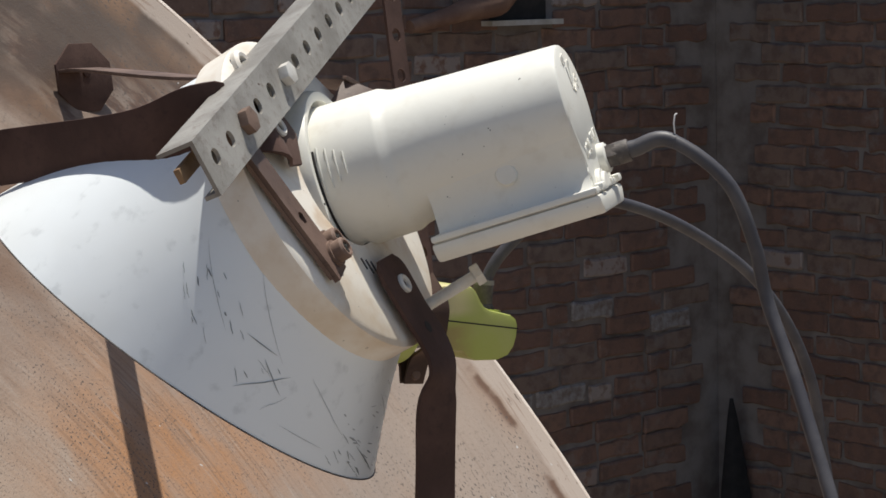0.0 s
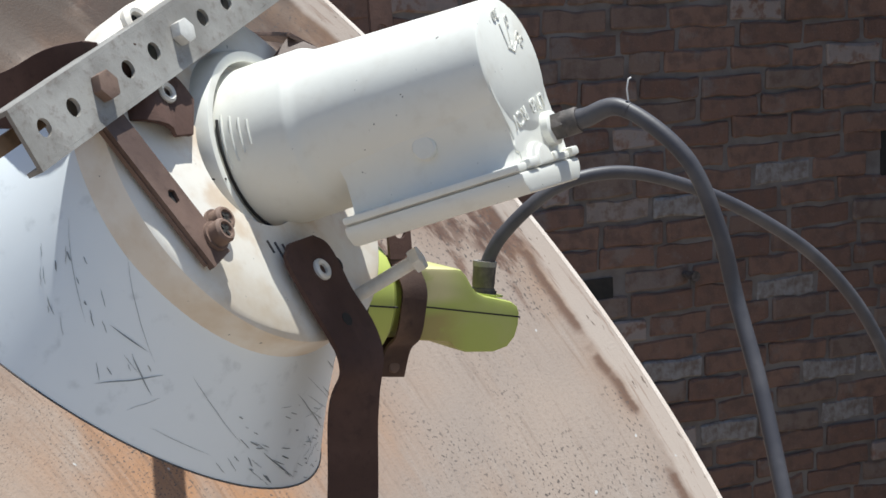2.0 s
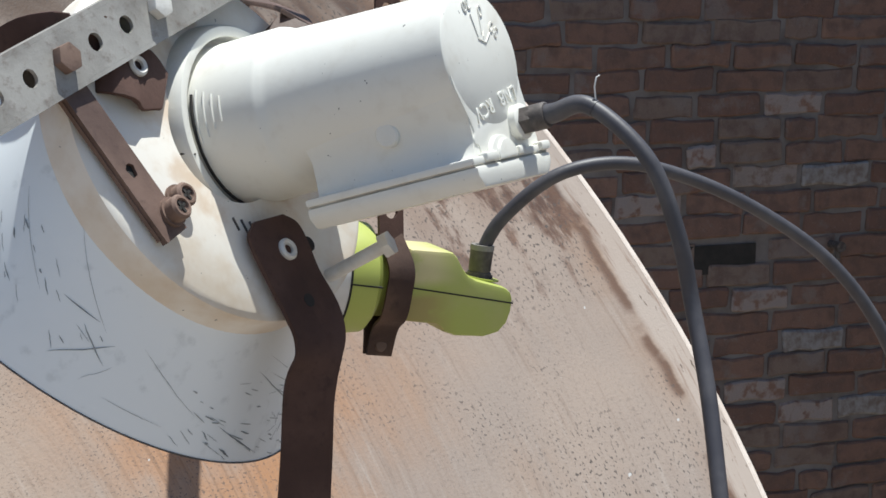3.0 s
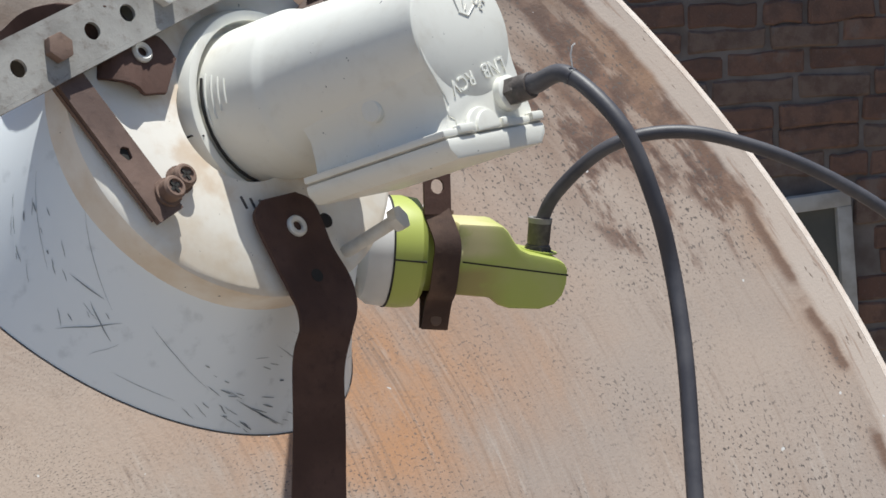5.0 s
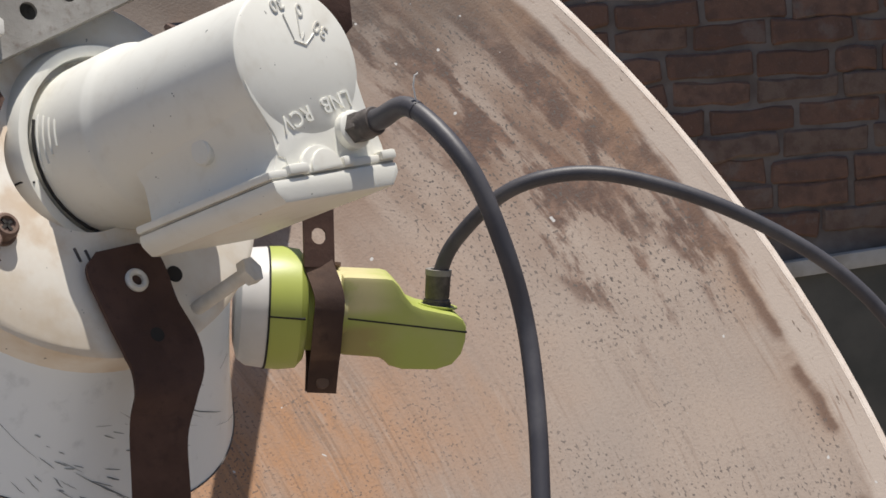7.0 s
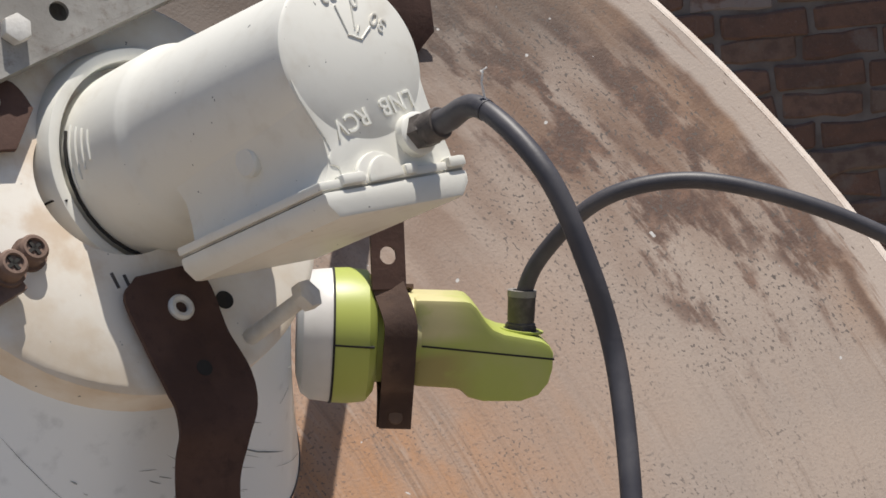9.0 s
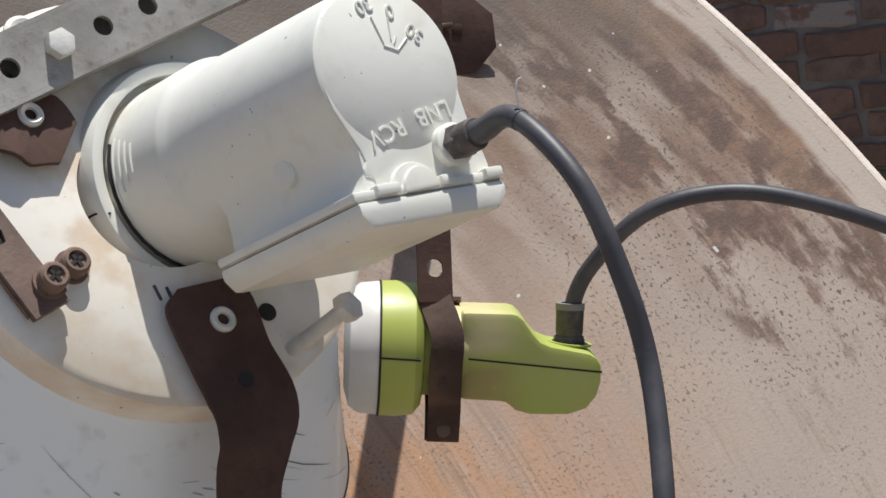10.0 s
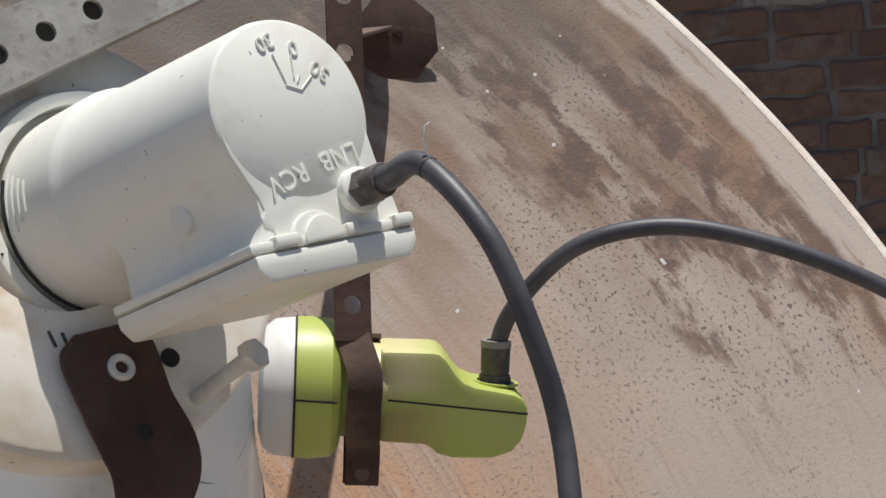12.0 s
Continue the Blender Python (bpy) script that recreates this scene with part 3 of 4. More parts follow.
    for txt, u, v, turn in (("30", -0.0044, 0.0290, 196), ("0", 0.0091, 0.0253, 178), ("30", 0.0196, 0.0143, 140)):
        lettering("numeral", txt, 0.0092, face @ pose(u, v, 0, 0, 0, turn), 0.0002, M_CREAM, plate)
    lettering("lettering", "LNB", 0.0112, face @ pose(0.0168, -0.0226, 0, 0, 0, 189), 0.0003, M_CREAM, plate)
    lettering("lettering", "RCV", 0.0112, face @ pose(-0.0112, -0.0286, 0, 0, 0, 193), 0.0003, M_CREAM, plate)
    for u0, v0, u1, v1 in ((u - 0.0070, v + 0.0030, p - 0.0070, q + 0.0030) for u, v, p, q in ((0.0080, 0.0075, 0.0050, 0.0205), (0.0125, 0.0095, 0.0140, 0.0195), (0.0150, 0.0045, 0.0215, 0.0095), (0.0075, 0.0070, 0.0150, 0.0040), (0.0135, 0.0075, 0.0155, 0.0105))):
        part("tick_mark", tube([face @ Vector((u0, v0, 0)), face @ Vector((u1, v1, 0))], 0.0004, 8), M_CREAM, plate)
    part("plug_nut", lathe([(0.0, 0.0), (0.0082, 0.0), (0.0082, 0.007), (0.0072, 0.008), (0.0, 0.008)], 6, top @ pose(0.0210, -0.0385, 0.004)), M_PLUG, plate)
    return d


c_band_converter()


def support_leg(name, label, ctrl, th, material=M_RUST):
    d = thing(name, label, "bracket", "legs of the feed")
    st = ribbon_path(ctrl)
    part("strip", ribbon(st, th), material, d, bevel=0.0007)
    return d


def rivet(at, way, parent=None, r=0.0065, name="rivet"):
    bm = lathe([(r * 0.45, 0.0005), (r * 0.5, 0.002), (r * 0.8, 0.0028), (r, 0.0015), (r, 0.0), (r * 0.45, 0.0005)], 24, place(at, way))
    return part(name, bm, M_ZINC, parent, "pale hollow eyelet rivet")


U, V_, O = ring_way(1, 0), ring_way(0, 1), RING_N
leg = support_leg("support_leg", "rusty brown bent steel leg riveted under the ring", [
    (rp(-0.011, -0.0560, 0.0035), U, 0.026), (rp(-0.0105, -0.0655, 0.0035), U, 0.046), (rp(-0.0095, -0.093, 0.0035), U, 0.045), (rp(-0.0065, -0.118, 0.0035), U, 0.046),
    (Vector((-0.0958, 1.3113, 1.4108)), U + Vector((0.2, 0, 0)), 0.036), (Vector((-0.1013, 1.3117, 1.3884)), Vector((1, -0.05, 0)), 0.030),
    (Vector((-0.1036, 1.3121, 1.3347)), Vector((1, 0.0, 0)), 0.031), (Vector((-0.1150, 1.3067, 1.2081)), Vector((1, -0.1, 0)), 0.034), (Vector((-0.16, 1.33, 0.80)), Vector((1, -0.1, 0)), 0.034)], 0.003)
rivet(rp(-0.0075, -0.0763, 0.005), RING_N, leg)
# flat near-black disc on the leg paints the shade of a bolt hole
part("hole", lathe([(0.0, 0.0), (0.0040, 0.0), (0.0040, 0.0006), (0.0, 0.0006)], 20, place(rp(-0.0073, -0.1075, 0.005), RING_N)), M_DARK, leg, "bolt hole, its shade a dark disc")
A0 = Vector((-0.2257, 1.3501, 1.5988))
AD = Vector((-0.009, 0.083, -0.018)).normalized()
leg2 = support_leg("support_leg", "rusty brown twisted steel leg riveted beside the angle bar", [
    (rp(-0.051, 0.026, 0.0035), ring_way(0.5, -0.85), 0.026), (rp(-0.064, 0.036, 0.0035), ring_way(0.5, -0.85), 0.044), (rp(-0.090, 0.052, 0.0035), ring_way(0.5, -0.85), 0.042),
    (A0 + AD * 0.03 + Vector((-0.010, -0.017, -0.016)), Vector((-0.2, 0, 1)), 0.044), (A0 + AD * 0.10 + Vector((-0.025, -0.042, -0.0125)), Vector((-0.1, 0, 1)), 0.034), (A0 + AD * 0.25 + Vector((-0.035, -0.055, 0.002)), Vector((0, 0, 1)), 0.036), (A0 + AD * 0.44 + Vector((-0.040, -0.062, 0.018)), Vector((0, 0, 1)), 0.037)], 0.003)
rivet(rp(-0.0660, 0.0420, 0.0055), RING_N, leg2)
FOOT = Vector((0.066, 2.022, 1.573))
FOLD = Vector((0.0045, -0.0153, -0.0133)).normalized()
BEND = Vector((-0.0680, 1.4240, 1.5885))
leg3 = support_leg("support_leg", "rusty brown bent steel leg from the ring to the dish", [
    (BEND, Vector((1, -0.2, -0.6)), 0.024), (Vector((-0.040, 1.530, 1.588)), Vector((1, 0, -0.3)), 0.024), (Vector((-0.005, 1.730, 1.586)), Vector((1, 0.05, 0)), 0.026),
    (FOOT + Vector((-0.018, -0.06, 0.014)), Vector((1, 0, 0)), 0.026), (FOOT + Vector((-0.014, -0.010, 0.012)), Vector((1, 0, 0)), 0.026)], 0.003, M_RUST_RED)
part("bent_end", ribbon([(BEND + Vector((-0.0345, -0.0165, -0.0320)), FOLD, 0.026), (BEND + Vector((-0.0190, -0.0070, -0.0180)), FOLD, 0.026), (BEND, FOLD, 0.024)], 0.003), M_RUST_RED, leg3, bevel=0.0006)


def foot_plate():
    d = thing("foot_plate", "dark brown octagonal steel plate bolted on the dish", "bracket")
    q = FOOT
    loc = DISH_M.inverted() @ q
    n = (DISH_M.to_3x3() @ Vector((-loc.x, -loc.y, 2 * DISH_F))).normalized()
    m = place(DISH_M @ Vector((loc.x, loc.y, (loc.x ** 2 + loc.y ** 2) / 4 / DISH_F)) + n * 0.012, Vector((0.14, -0.97, 0.16)).normalized())
    octa = [(0.034 * math.cos(radians(22.5 + 45 * i)), 0.034 * math.sin(radians(22.5 + 45 * i))) for i in range(8)]
    part("plate", prism(octa, -0.0015, 0.0015, m), M_RUST, d, bevel=0.0006)
    part("bolt", lathe([(0.0, 0.0), (0.0042, 0.0), (0.0042, 0.0022), (0.0, 0.0032)], 16, m @ pose(0.002, 0.004, 0.0014)), M_RUST, d)
    part("spacer", lathe([(0.0, -0.020), (0.016, -0.020), (0.018, -0.0015), (0.0, -0.0015)], 24, m), M_RUST, d)
    return d


foot_plate()


def flat_strap():
    d = thing("flat_strap", "rusty brown flat steel strap screwed on the ring", "strap")
    m = Matrix((ring_way(0.33, -0.944), ring_way(0.944, 0.33), RING_N)).transposed().to_4x4()
    m = Matrix.Translation(rp(-0.1205, 0.036, 0.001)) @ m
    part("strip", holed_plate(-0.02, 0.098, 0.020, 0.004, [0.056], 0.0042, m), M_RUST_RED, d)
    # near-black disc behind the hole paints the shade seen through it
    part("hole", lathe([(0.0, 0.0), (0.0044, 0.0), (0.0044, 0.0008), (0.0, 0.0008)], 20, m @ pose(0.056, 0, 0.0012)), M_DARK, d, "bolt hole, its shade a dark disc")
    part("worn_edge", box(0.110, 0.0012, 0.0026, m @ pose(0.040, -0.0101, 0.0)), M_BROWNBOLT, d, "paler worn edge")
    return d


flat_strap()


def machine_screw(at, label):
    d = thing("machine_screw", label, "screw", "screws on the ring")
    m = place(at, RING_N)
    part("washer", lathe([(0.0, 0.0), (0.0085, 0.0), (0.0085, 0.002), (0.0, 0.002)], 24, m), M_BROWNBOLT, d)
    part("head", merge(lathe([(0.0, 0.002), (0.0070, 0.002), (0.0070, 0.008), (0.0058, 0.0095), (0.0045, 0.0095), (0.0040, 0.0078), (0.0, 0.0078)], 24, m)), M_BROWNBOLT, d)
    # raised near-black bars paint the shade of the cross slot
    for turn in (25, 115):
        part("drive_bar", box(0.0078, 0.0017, 0.0012, m @ pose(0, 0, 0.0080, 0, 0, turn)), M_DARK, d, "dark bars for the shade in the cross slot")
    return d


machine_screw(rp(-0.0855, -0.0435, 0.005), "rusty round-head screw through the flat strap")
machine_screw(rp(-0.0685, -0.0345, -0.003), "rusty round-head screw beside the strap end")


def angle_bar():
    d = thing("slotted_angle_bar", "weathered galvanised slotted angle bar with rust", "metal bar")
    way = Vector((0.7655, 0.584, 0.285)).normalized()
    nf = Vector((0.35, -0.85, 0.30))
    nf = (nf - way * nf.dot(way)).normalized()
    side = nf.cross(way)
    m = Matrix.Translation(Vector((-0.2791, 1.2890, 1.5600))) @ Matrix((way, side, nf)).transposed().to_4x4()
    holes = [0.0279 * i for i in range(18)]
    part("web", holed_plate(-0.018, 0.50, 0.030, 0.0025, holes, 0.0052, m), M_GALV, d)
    part("flange", box(0.518, 0.0025, 0.024, m @ pose(0.241, 0.0163, -0.0095)), M_GALV, d)
    part("flange", box(0.518, 0.0025, 0.010, m @ pose(0.241, -0.0163, -0.0025)), M_GALV, d)
    # unseen plate added behind the web to keep its holes dark
    part("hole_backing", box(0.47, 0.030, 0.002, m @ pose(0.265, 0.0, -0.021)), M_GALV, d)
    part("shim", box(0.056, 0.009, 0.004, m @ pose(0.002, 0.003, -0.011)), M_ORANGE, d, "orange-rusted steel shim in the open end", bevel=0.0008)
    part("bolt_head", prism(hexagon(0.0085), 0.0025, 0.0085, m @ pose(0.0279 * 2, 0, 0)), M_BROWNBOLT, d, "rusty hexagonal bolt head", bevel=0.0008)
    part("bolt_head", prism(hexagon(0.0075), 0.0025, 0.009, m @ pose(0.0279 * 5, 0, 0)), M_ZINC, d, "pale hexagonal bolt head", bevel=0.0008)
    return d


angle_bar()


def stud():
    d = thing("long_bolt", "pale zinc bolt sticking out of the ring", "bolt")
    a, b = rp(0.028, -0.0945, -0.004), Vector((-0.0479, 1.3325, 1.4666))
    w = (b - a).normalized()
    part("shank", lathe([(0.0, 0.0), (0.0040, 0.0), (0.0040, (b - a).length), (0.0, (b - a).length)], 20, place(a, w)), M_ZINC, d)
    part("head", prism(hexagon(0.0078), (b - a).length - 0.002, (b - a).length + 0.004, place(a, w)), M_ZINC, d, bevel=0.0008)
    return d


stud()

# ---- green converter on its hanging strap
KU_X = Vector((0.99, -0.02, -0.125)).normalized()
KU_UP = (Vector((0, 0, 1)) - KU_X * KU_X.z).normalized()
KU_M = Matrix.Translation((0.0036, 1.4640, 1.4215)) @ Matrix((KU_X, KU_UP.cross(KU_X), KU_UP)).transposed().to_4x4()


def ku_converter():
    d = thing("feed_converter", "lime-green plastic feed converter with white round cap", "satellite feed")
    ax = KU_M @ pose(0, 0, 0, 0, 90, 0)
    part("cap", lathe([(0.0, -0.053), (0.022, -0.0525), (0.031, -0.050), (0.0345, -0.045), (0.0355, -0.036), (0.0355, -0.0345), (0.0, -0.0345)], 64, ax), M_CAP, d, "dusty white round cap")
    part("horn", lathe([(0.0, -0.034), (0.0358, -0.034), (0.0362, -0.026), (0.0350, -0.016), (0.030, -0.012), (0.0245, -0.011), (0.0235, 0.012), (0.0, 0.012)], 64, ax), M_GREEN, d)
    side = [(0.008, 0.0232), (0.034, 0.0232), (0.0375, 0.0225), (0.041, 0.0195), (0.046, 0.0125), (0.050, 0.0085), (0.056, 0.0062), (0.064, 0.0050), (0.076, 0.0030), (0.0805, 0.0005), (0.0825, -0.004), (0.0825, -0.012), (0.0805, -0.020), (0.0755, -0.0265), (0.066, -0.0300), (0.046, -0.0305), (0.038, -0.0285), (0.033, -0.0240), (0.008, -0.0232)]
    up = KU_M @ pose(0, 0, 0, 90, 0, 0)
    shell = part("shell", prism(side, -0.0215, 0.0215, up), M_GREEN, d, bevel=0.0030)
    part("seam", prism([(0.012, -0.0010), (0.012, -0.0020), (0.0827, -0.0072), (0.0827, -0.0062)], -0.0217, 0.0217, up), M_DARK, shell, "dark moulding seam")
    part("seam", lathe([(0.0355, -0.0350), (0.0362, -0.0350), (0.0362, -0.0338), (0.0355, -0.0338)], 64, ax), M_DARK, d, "dark joint behind the cap")
    part("seam", prism([(-0.034, 0.0006), (-0.034, -0.0004), (-0.0135, -0.0012), (-0.0135, -0.0002)], 0.0, 0.03635, up), M_DARK, d, "dark moulding seam")
    part("socket", lathe([(0.0098, 0.0), (0.0118, 0.0), (0.0118, 0.0010), (0.0098, 0.0010), (0.0098, 0.0)], 28, KU_M @ pose(0.0675, 0.0, 0.0048, 0, 4, 0)), M_GREEN, shell)
    # thin near-black disc on the shell paints the shade of a well
    part("socket_disc", lathe([(0.0, 0.0), (0.0102, 0.0), (0.0102, 0.0008), (0.0, 0.0008)], 24, KU_M @ pose(0.0675, 0.0, 0.0046, 0, 4, 0)), M_DARK, shell, "dark disc for the shade in the well round the plug")
    return d


ku_converter()


def hanging_strap():
    d = thing("hanging_strap", "rusty perforated steel strap clamping the green converter", "strap")
    a, b = Vector((0.0178, 1.506, 1.694)), Vector((0.0005, 1.4456, 1.4495))
    w = Vector((1, 0.25, 0))
    z = (b - a).normalized()
    w = (w - z * w.dot(z)).normalized()
    n = z.cross(w)
    L = (b - a).length
    m = Matrix.Translation(a) @ Matrix((z, w, n)).transposed().to_4x4()
    part("strip", holed_plate(0.0, L, 0.0185, 0.0022, [0.018 + 0.0295 * i for i in range(7)] + [L - 0.018], 0.0048, m), M_RUST, d)
    # band round the neck
    pts = [(Vector((0.0005, 1.4458, 1.4515))), KU_M @ Vector((0.0, -0.0285, 0.012)), KU_M @ Vector((0.0, -0.030, -0.004)), KU_M @ Vector((0.0, -0.026, -0.020)), KU_M @ Vector((0.001, -0.012, -0.030)), KU_M @ Vector((0.001, -0.006, -0.0485))]
    part("band", ribbon([(c, KU_X, 0.0172) for c in smooth_line(pts, 8)], 0.002), M_STRAP, d)
    pts = [KU_M @ Vector((0.0, y, z)) for y, z in ((0.0, 0.0275), (0.018, 0.020), (0.0265, 0.0), (0.018, -0.020), (0.002, -0.030), (-0.004, -0.0485))]
    part("band", ribbon([(c, KU_X, 0.0172) for c in smooth_line(pts, 8)], 0.002), M_STRAP, d)
    rv = lathe([(0.0, 0.0), (0.0042, 0.0), (0.0036, 0.002), (0.0, 0.0026)], 20, place(KU_M @ Vector((0.001, -0.0075, -0.0420)), KU_M.to_3x3() @ Vector((0, -1, 0.15))))
    part("rivet", rv, M_BROWNBOLT, d)
    return d


hanging_strap()


# ---- cables
def coax(label, pts, way, boot):
    d = thing("coaxial_cable", label, "cable", "feed cables")
    line = smooth_line(pts, 10)
    part("jacket", tube(line, 0.0045), M_CABLE, d)
    a = line[0]
    if boot:
        part("boot", tube(line[:boot], lambda f: 0.0062 - 0.0014 * f, 16), M_CABLE, d, "thicker dark rubber boot")
        b = line[boot - 1] + Vector((0, 0, 0.004))
        part("tie_tail", tube([b, b + Vector((-0.001, 0, 0.008)), b + Vector((0.0, 0, 0.013)), b + Vector((0.0018, 0, 0.014))], 0.0005, 6), M_CAP, d, "thin pale cable-tie tail")
        part("plug", lathe([(0.0, -0.003), (0.0074, -0.003), (0.0074, 0.006), (0.0068, 0.007), (0.0, 0.007)], 20, place(line[2], way)), M_PLUG, d, "dark weathered screw plug")
    else:
        m = place(a, way)
        part("plug", lathe([(0.0, -0.004), (0.0080, -0.004), (0.0080, 0.009), (0.0070, 0.0095), (0.0074, 0.011), (0.0076, 0.025), (0.0062, 0.026), (0.0, 0.026)], 20, m), M_PLUG, d, "dark weathered screw plug")
        part("nut", prism(hexagon(0.0090), -0.002, 0.008, m), M_PLUG, d)
        part("collar", lathe([(0.0050, 0.0235), (0.0079, 0.0235), (0.0079, 0.0270), (0.0050, 0.0270), (0.0050, 0.0235)], 20, m), M_GALV, d, "paler metal collar")
    return d


CONN = LNB_M @ Vector((0.0210, -0.0385, LNB_L + 0.010))
coax("dark grey coaxial cable arching from the cream converter", [CONN, CONN + LNB_N * 0.013, (0.029, 1.2316, 1.5538), (0.0489, 1.2027, 1.5282), (0.0622, 1.1919, 1.4894), (0.0698, 1.187, 1.4506), (0.0683, 1.1653, 1.4083), (0.0622, 1.1395, 1.3608), (0.0569, 1.1183, 1.3184), (0.051, 1.0979, 1.2621), (0.0431, 1.0699, 1.1218), (0.03, 1.05, 0.6)], LNB_N, 22)
coax("dark grey coaxial cable looping up from the green converter", [(0.0706, 1.4660, 1.4125), (0.0730, 1.4660, 1.4320), (0.0845, 1.459, 1.4573), (0.1163, 1.4435, 1.4863), (0.1605, 1.4356, 1.4931), (0.2098, 1.428, 1.4804), (0.2603, 1.4216, 1.4562), (0.3047, 1.4132, 1.4245), (0.3387, 1.4057, 1.3835), (0.3638, 1.4023, 1.3333), (0.3801, 1.4053, 1.2793), (0.394, 1.4077, 1.2244), (0.41, 1.41, 1.1), (0.42, 1.41, 0.6)], Vector((0.12, 0, 1)), 0)


# ---- window in the back wall
def wall_window():
    d = thing("window_1", "small window with peeling white frame and dark dusty pane", "window")
    d["kind"] = "structure"
    x1, z1, w, h, fw = 1.663, 0.919, 0.61, 0.65, 0.035
    cx, cz, y = x1 - w / 2, z1 - h / 2, WALL_Y - 0.016
    part("frame", box(w, 0.03, fw, pose(cx, y, z1 - fw / 2)), M_WHITEWOOD, d, bevel=0.002)
    part("frame", box(w, 0.03, fw, pose(cx, y, z1 - h + fw / 2)), M_WHITEWOOD, d, bevel=0.002)
    for x in (x1 - fw / 2, x1 - w + fw / 2):
        part("frame", box(fw, 0.03, h - 2 * fw, pose(x, y - 0.001, cz)), M_WHITEWOOD, d, bevel=0.002)
    part("pane", box(w - 2 * fw, 0.006, h - 2 * fw, pose(cx, y + 0.004, cz)), M_PANEL, d, "dark dusty pane")
    return d, (x1 - w - 0.01, x1 + 0.01, z1 - h - 0.01, z1 + 0.01)


window, WIN = wall_window()


window.matrix_basis = Matrix.Translation((1.663, 0, 0.919)) @ pose(0, 0, 0, 0, -3.5, 0) @ Matrix.Translation((-1.663, 0, -0.919))


def wall_opening(name, label, x0, x1, z0, z1):
    d = thing(name, label, "opening")
    d["kind"] = "structure"
    w, h = x1 - x0, z1 - z0
    # near-black sheet on the mortar paints the shade inside; no depth is cut
    part("shade_sheet", box(w, 0.004, h, pose((x0 + x1) / 2, WALL_Y - 0.001, (z0 + z1) / 2)), M_DARK, d)
    return d


wall_opening("window_2", "unglazed opening high in the brick wall, shade as a dark sheet", 2.909, 3.115, 1.566, 1.906)
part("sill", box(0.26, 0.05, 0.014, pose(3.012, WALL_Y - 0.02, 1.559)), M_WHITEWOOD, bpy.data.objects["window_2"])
wall_opening("hole", "square hole where bricks are missing, shade as a dark sheet", 3.128, 3.295, 1.002, 1.136)
wall_opening("hole", "gap where a brick is missing, shade as a dark sheet", 2.093, 2.280, 0.746, 0.817)


def roof_pole():
    d = thing("wooden_pole", "weathered brown wooden pole leaning by the opening", "pole")
    part("shaft", tube(smooth_line([(2.588, WALL_Y - 0.06, 1.558), (2.712, WALL_Y - 0.06, 1.582), (2.781, WALL_Y - 0.06, 1.598), (2.880, WALL_Y - 0.06, 1.611), (2.917, WALL_Y - 0.06, 1.645)], 6), lambda f: 0.018 + 0.022 * f, 12), M_WOOD, d)
    return d


roof_pole()


def hung_cloth():
    bm = bmesh.new()
    rows = []
    for i in range(13):
        f = i / 12
        z = GROUND_Z + (0.438 - GROUND_Z) * (1 - f)
        ring = []
        for k in range(28):
            q = 2 * math.pi * k / 28
            r = (0.006 + 0.100 * f ** 0.85) * (1 + 0.16 * math.sin(q * 5 + f * 2) * f)
            ring.append(bm.verts.new((3.725 + 0.045 * f + r * math.cos(q), WALL_Y - 0.12 + 0.7 * r * math.sin(q), z)))
        rows.append(ring)
    for x, y in zip(rows, rows[1:]):
        for k in range(28):
            bm.faces.new((x[k], x[(k + 1) % 28], y[(k + 1) % 28], y[k]))
    bm.faces.new(rows[0])
    return tagged(part("black_cloth", bm, M_CLOTH), "black cloth draped in the corner of the walls", "cloth")


hung_cloth()
tagged(part("metal_stub", merge(lathe([(0.0, 0.0), (0.010, 0.0), (0.010, 0.05), (0.013, 0.05), (0.013, 0.062), (0.0, 0.062)], 16, pose(2.495, WALL_Y + 0.01, 0.803, 90, 0, 0)), lathe([(0.0, -0.03), (0.007, -0.03), (0.007, 0.0), (0.0, 0.0)], 12, pose(2.495, WALL_Y - 0.035, 0.803))), M_PLUG), "small dull metal stub in the brick wall", "pipe stub")

# ---- bricks, last
def brick_mesh(l, h, dpt, seed=0):
    bm = box(l, dpt, h, Matrix.Identity(4))
    bmesh.ops.subdivide_edges(bm, edges=[e for e in bm.edges if abs((e.verts[0].co - e.verts[1].co).x) > l * 0.5], cuts=3)
    bmesh.ops.bevel(bm, geom=[e for e in bm.edges if len(e.link_faces) == 2 and e.calc_face_angle(0) > 0.5], offset=0.005, segments=1, affect="EDGES")
    for v in bm.verts:
        q = v.co * 28 + Vector((l * 40 + seed * 7.7, seed * 3.1, 0))
        v.co += Vector((noise.noise(q) * 0.005, noise.noise(q + Vector((9, 0, 0))) * 0.003, noise.noise(q + Vector((0, 9, 0))) * 0.009))
    bmesh.ops.recalc_face_normals(bm, faces=bm.faces)
    return bm


BL, BH, BD = 0.182, 0.0520, 0.03
PITCH_X, PITCH_Z = 0.192, 0.0592
shapes = {}


def brick_shape(l, kind, variant):
    key = (round(l, 2), kind, variant)
    if key not in shapes:
        me = bpy.data.meshes.new("brick")
        bm = brick_mesh(l, BH, BD, variant)
        bm.to_mesh(me)
        bm.free()
        me.materials.append({"a": M_BRICK, "w": M_LIME}[kind])
        shapes[key] = me
    return shapes[key]


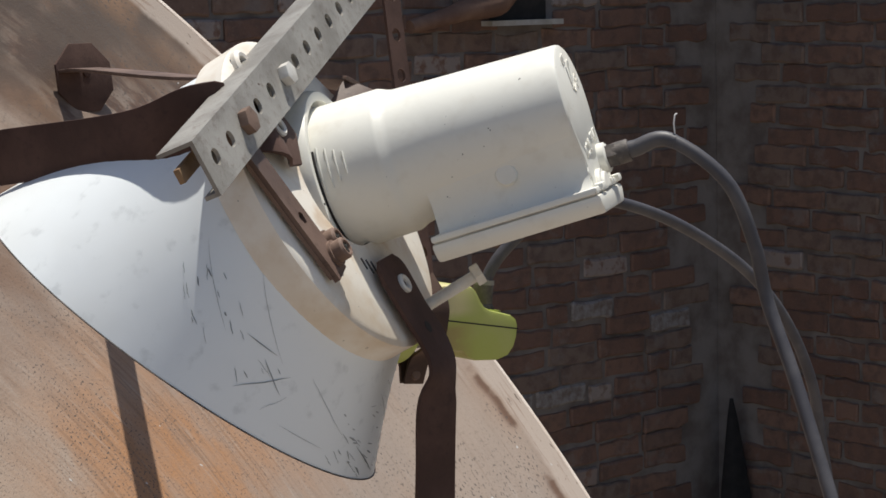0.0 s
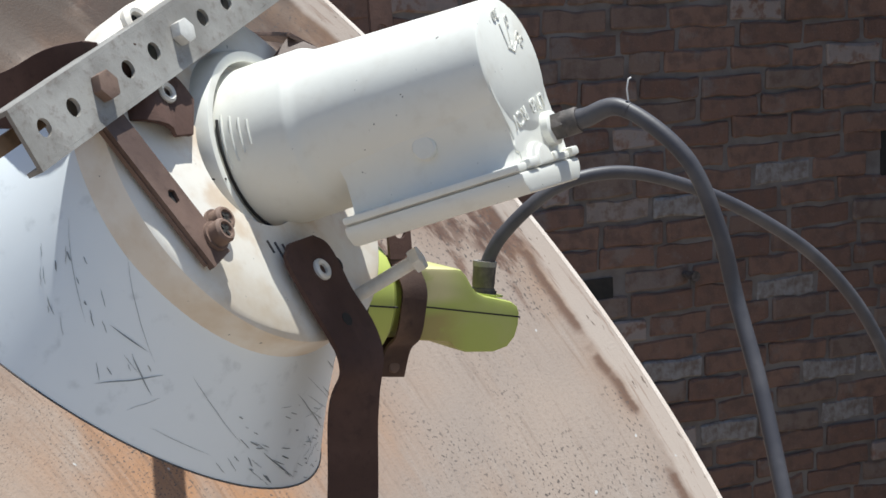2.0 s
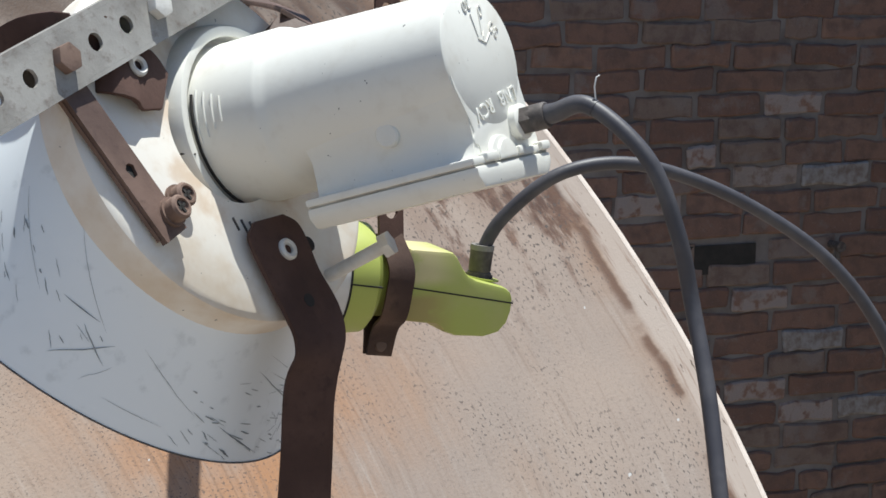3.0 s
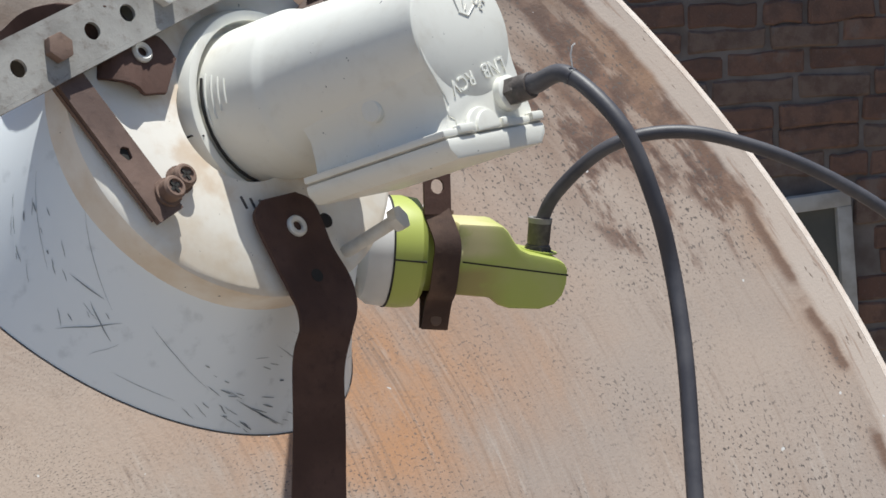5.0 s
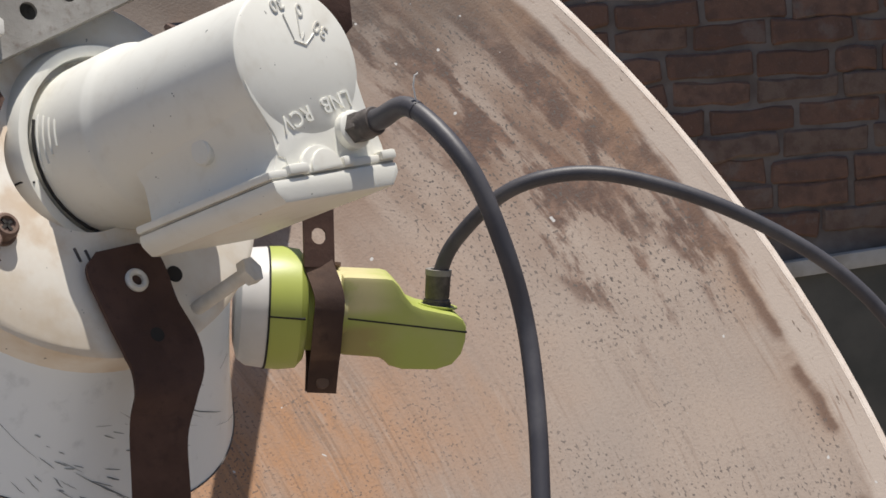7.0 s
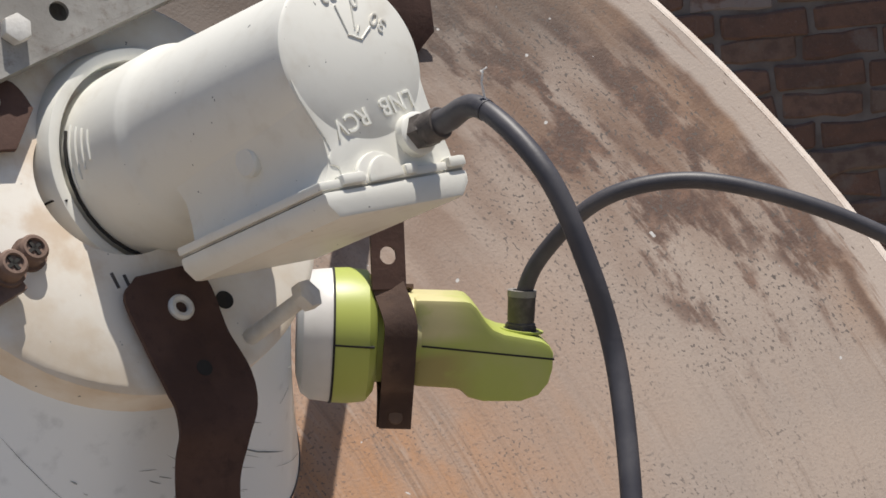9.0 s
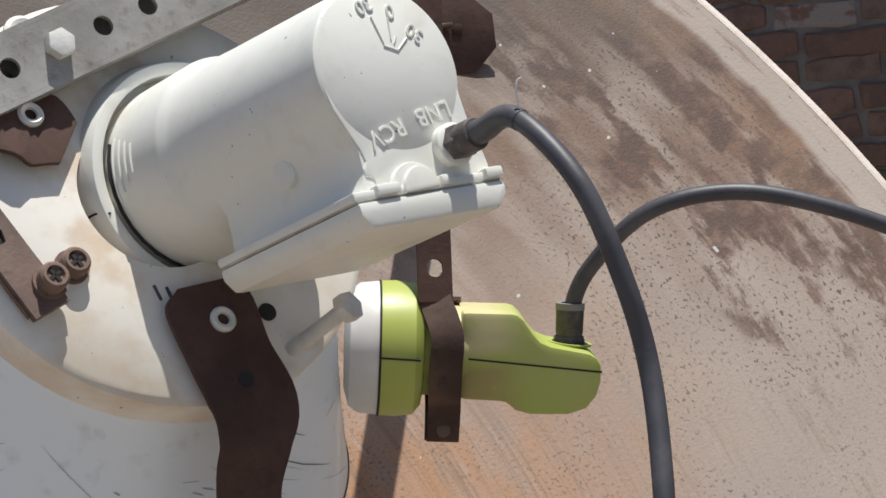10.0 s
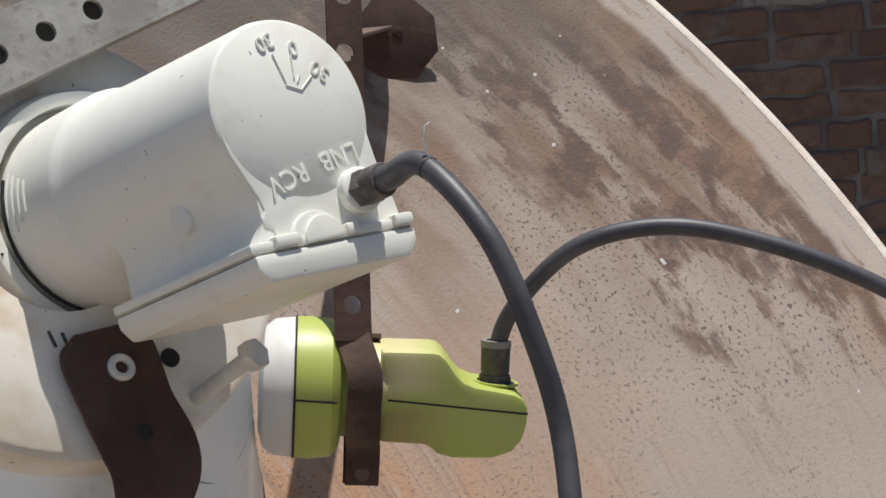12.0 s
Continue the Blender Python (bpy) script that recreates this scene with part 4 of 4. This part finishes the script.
def lay(wall, along, span, z0, z1, near, holes, lime, seed):
    """Courses of bricks on a wall: those inside the near box are pieces, the rest one mesh."""
    rng = random.Random(seed)
    rest = bmesh.new()
    count = 0
    for c in range(math.floor(z0 / PITCH_Z), int(z1 / PITCH_Z)):
        z = (c + 0.5) * PITCH_Z
        s = span[0] - rng.random() * 0.04 - (PITCH_X / 2 if c % 2 else 0)
        while s < span[1]:
            l = BL * (0.5 if rng.random() < 0.07 else 1.0) * rng.choice((0.88, 0.95, 1.0, 1.05))
            mid = s + l / 2
            s += l + 0.010 + rng.random() * 0.004
            if mid + l / 2 > span[1] or mid - l / 2 < span[0]:
                continue
            if any(a < mid < b and e < z < f for a, b, e, f in holes):
                continue
            dz, out, tilt = rng.uniform(-0.006, 0.006), rng.uniform(-0.003, 0.006), rng.uniform(-1.8, 1.8)
            if along == "x":
                m = pose(mid, WALL_Y + BD / 2 - 0.0040 - out, z + dz, 0, tilt, 0)
            else:
                m = pose(CORNER_X + BD / 2 - 0.0040 - out, mid, z + dz, tilt, 0, 0) @ pose(0, 0, 0, 0, 0, 90)
            white = any(abs(mid - a) < 0.085 and abs(z - b) < 0.030 for a, b in lime)
            if near[0] < mid < near[1] and near[2] < z < near[3] and count < 300:
                ob = new("brick", brick_shape(l, "w" if white else "a", rng.randrange(9)))
                ob.parent = wall
                ob.matrix_basis = m
                count += 1
            else:
                b = brick_mesh(l, BH, BD, rng.randrange(40))
                b.transform(m)
                me = bpy.data.meshes.new("tmp")
                b.to_mesh(me)
                b.free()
                rest.from_mesh(me)
                bpy.data.meshes.remove(me)
    ob = part("bricks", rest, M_BRICKS, wall, smooth=False)
    ob["kind"] = "stuff"


lay(wall_back, "x", (-1.6, CORNER_X - 0.012), GROUND_Z, 2.6, (1.75, CORNER_X, 0.35, 1.55), [WIN, (2.899, 3.125, 1.556, 1.916), (3.128, 3.295, 1.002, 1.136), (2.073, 2.300, 0.746, 0.817)], [(3.57, 0.69), (2.50, 0.96), (2.45, 0.95), (3.01, 0.52), (3.00, 0.38), (2.59, 0.37), (2.53, 0.58), (2.75, 1.03), (3.23, 0.75), (3.14, 0.53), (2.76, 0.74), (2.79, 1.04)], 4)
lay(wall_side, "y", (2.9, WALL_Y - 0.02), GROUND_Z, 2.6, (4.3, WALL_Y, 0.5, 1.5), [], [], 9)
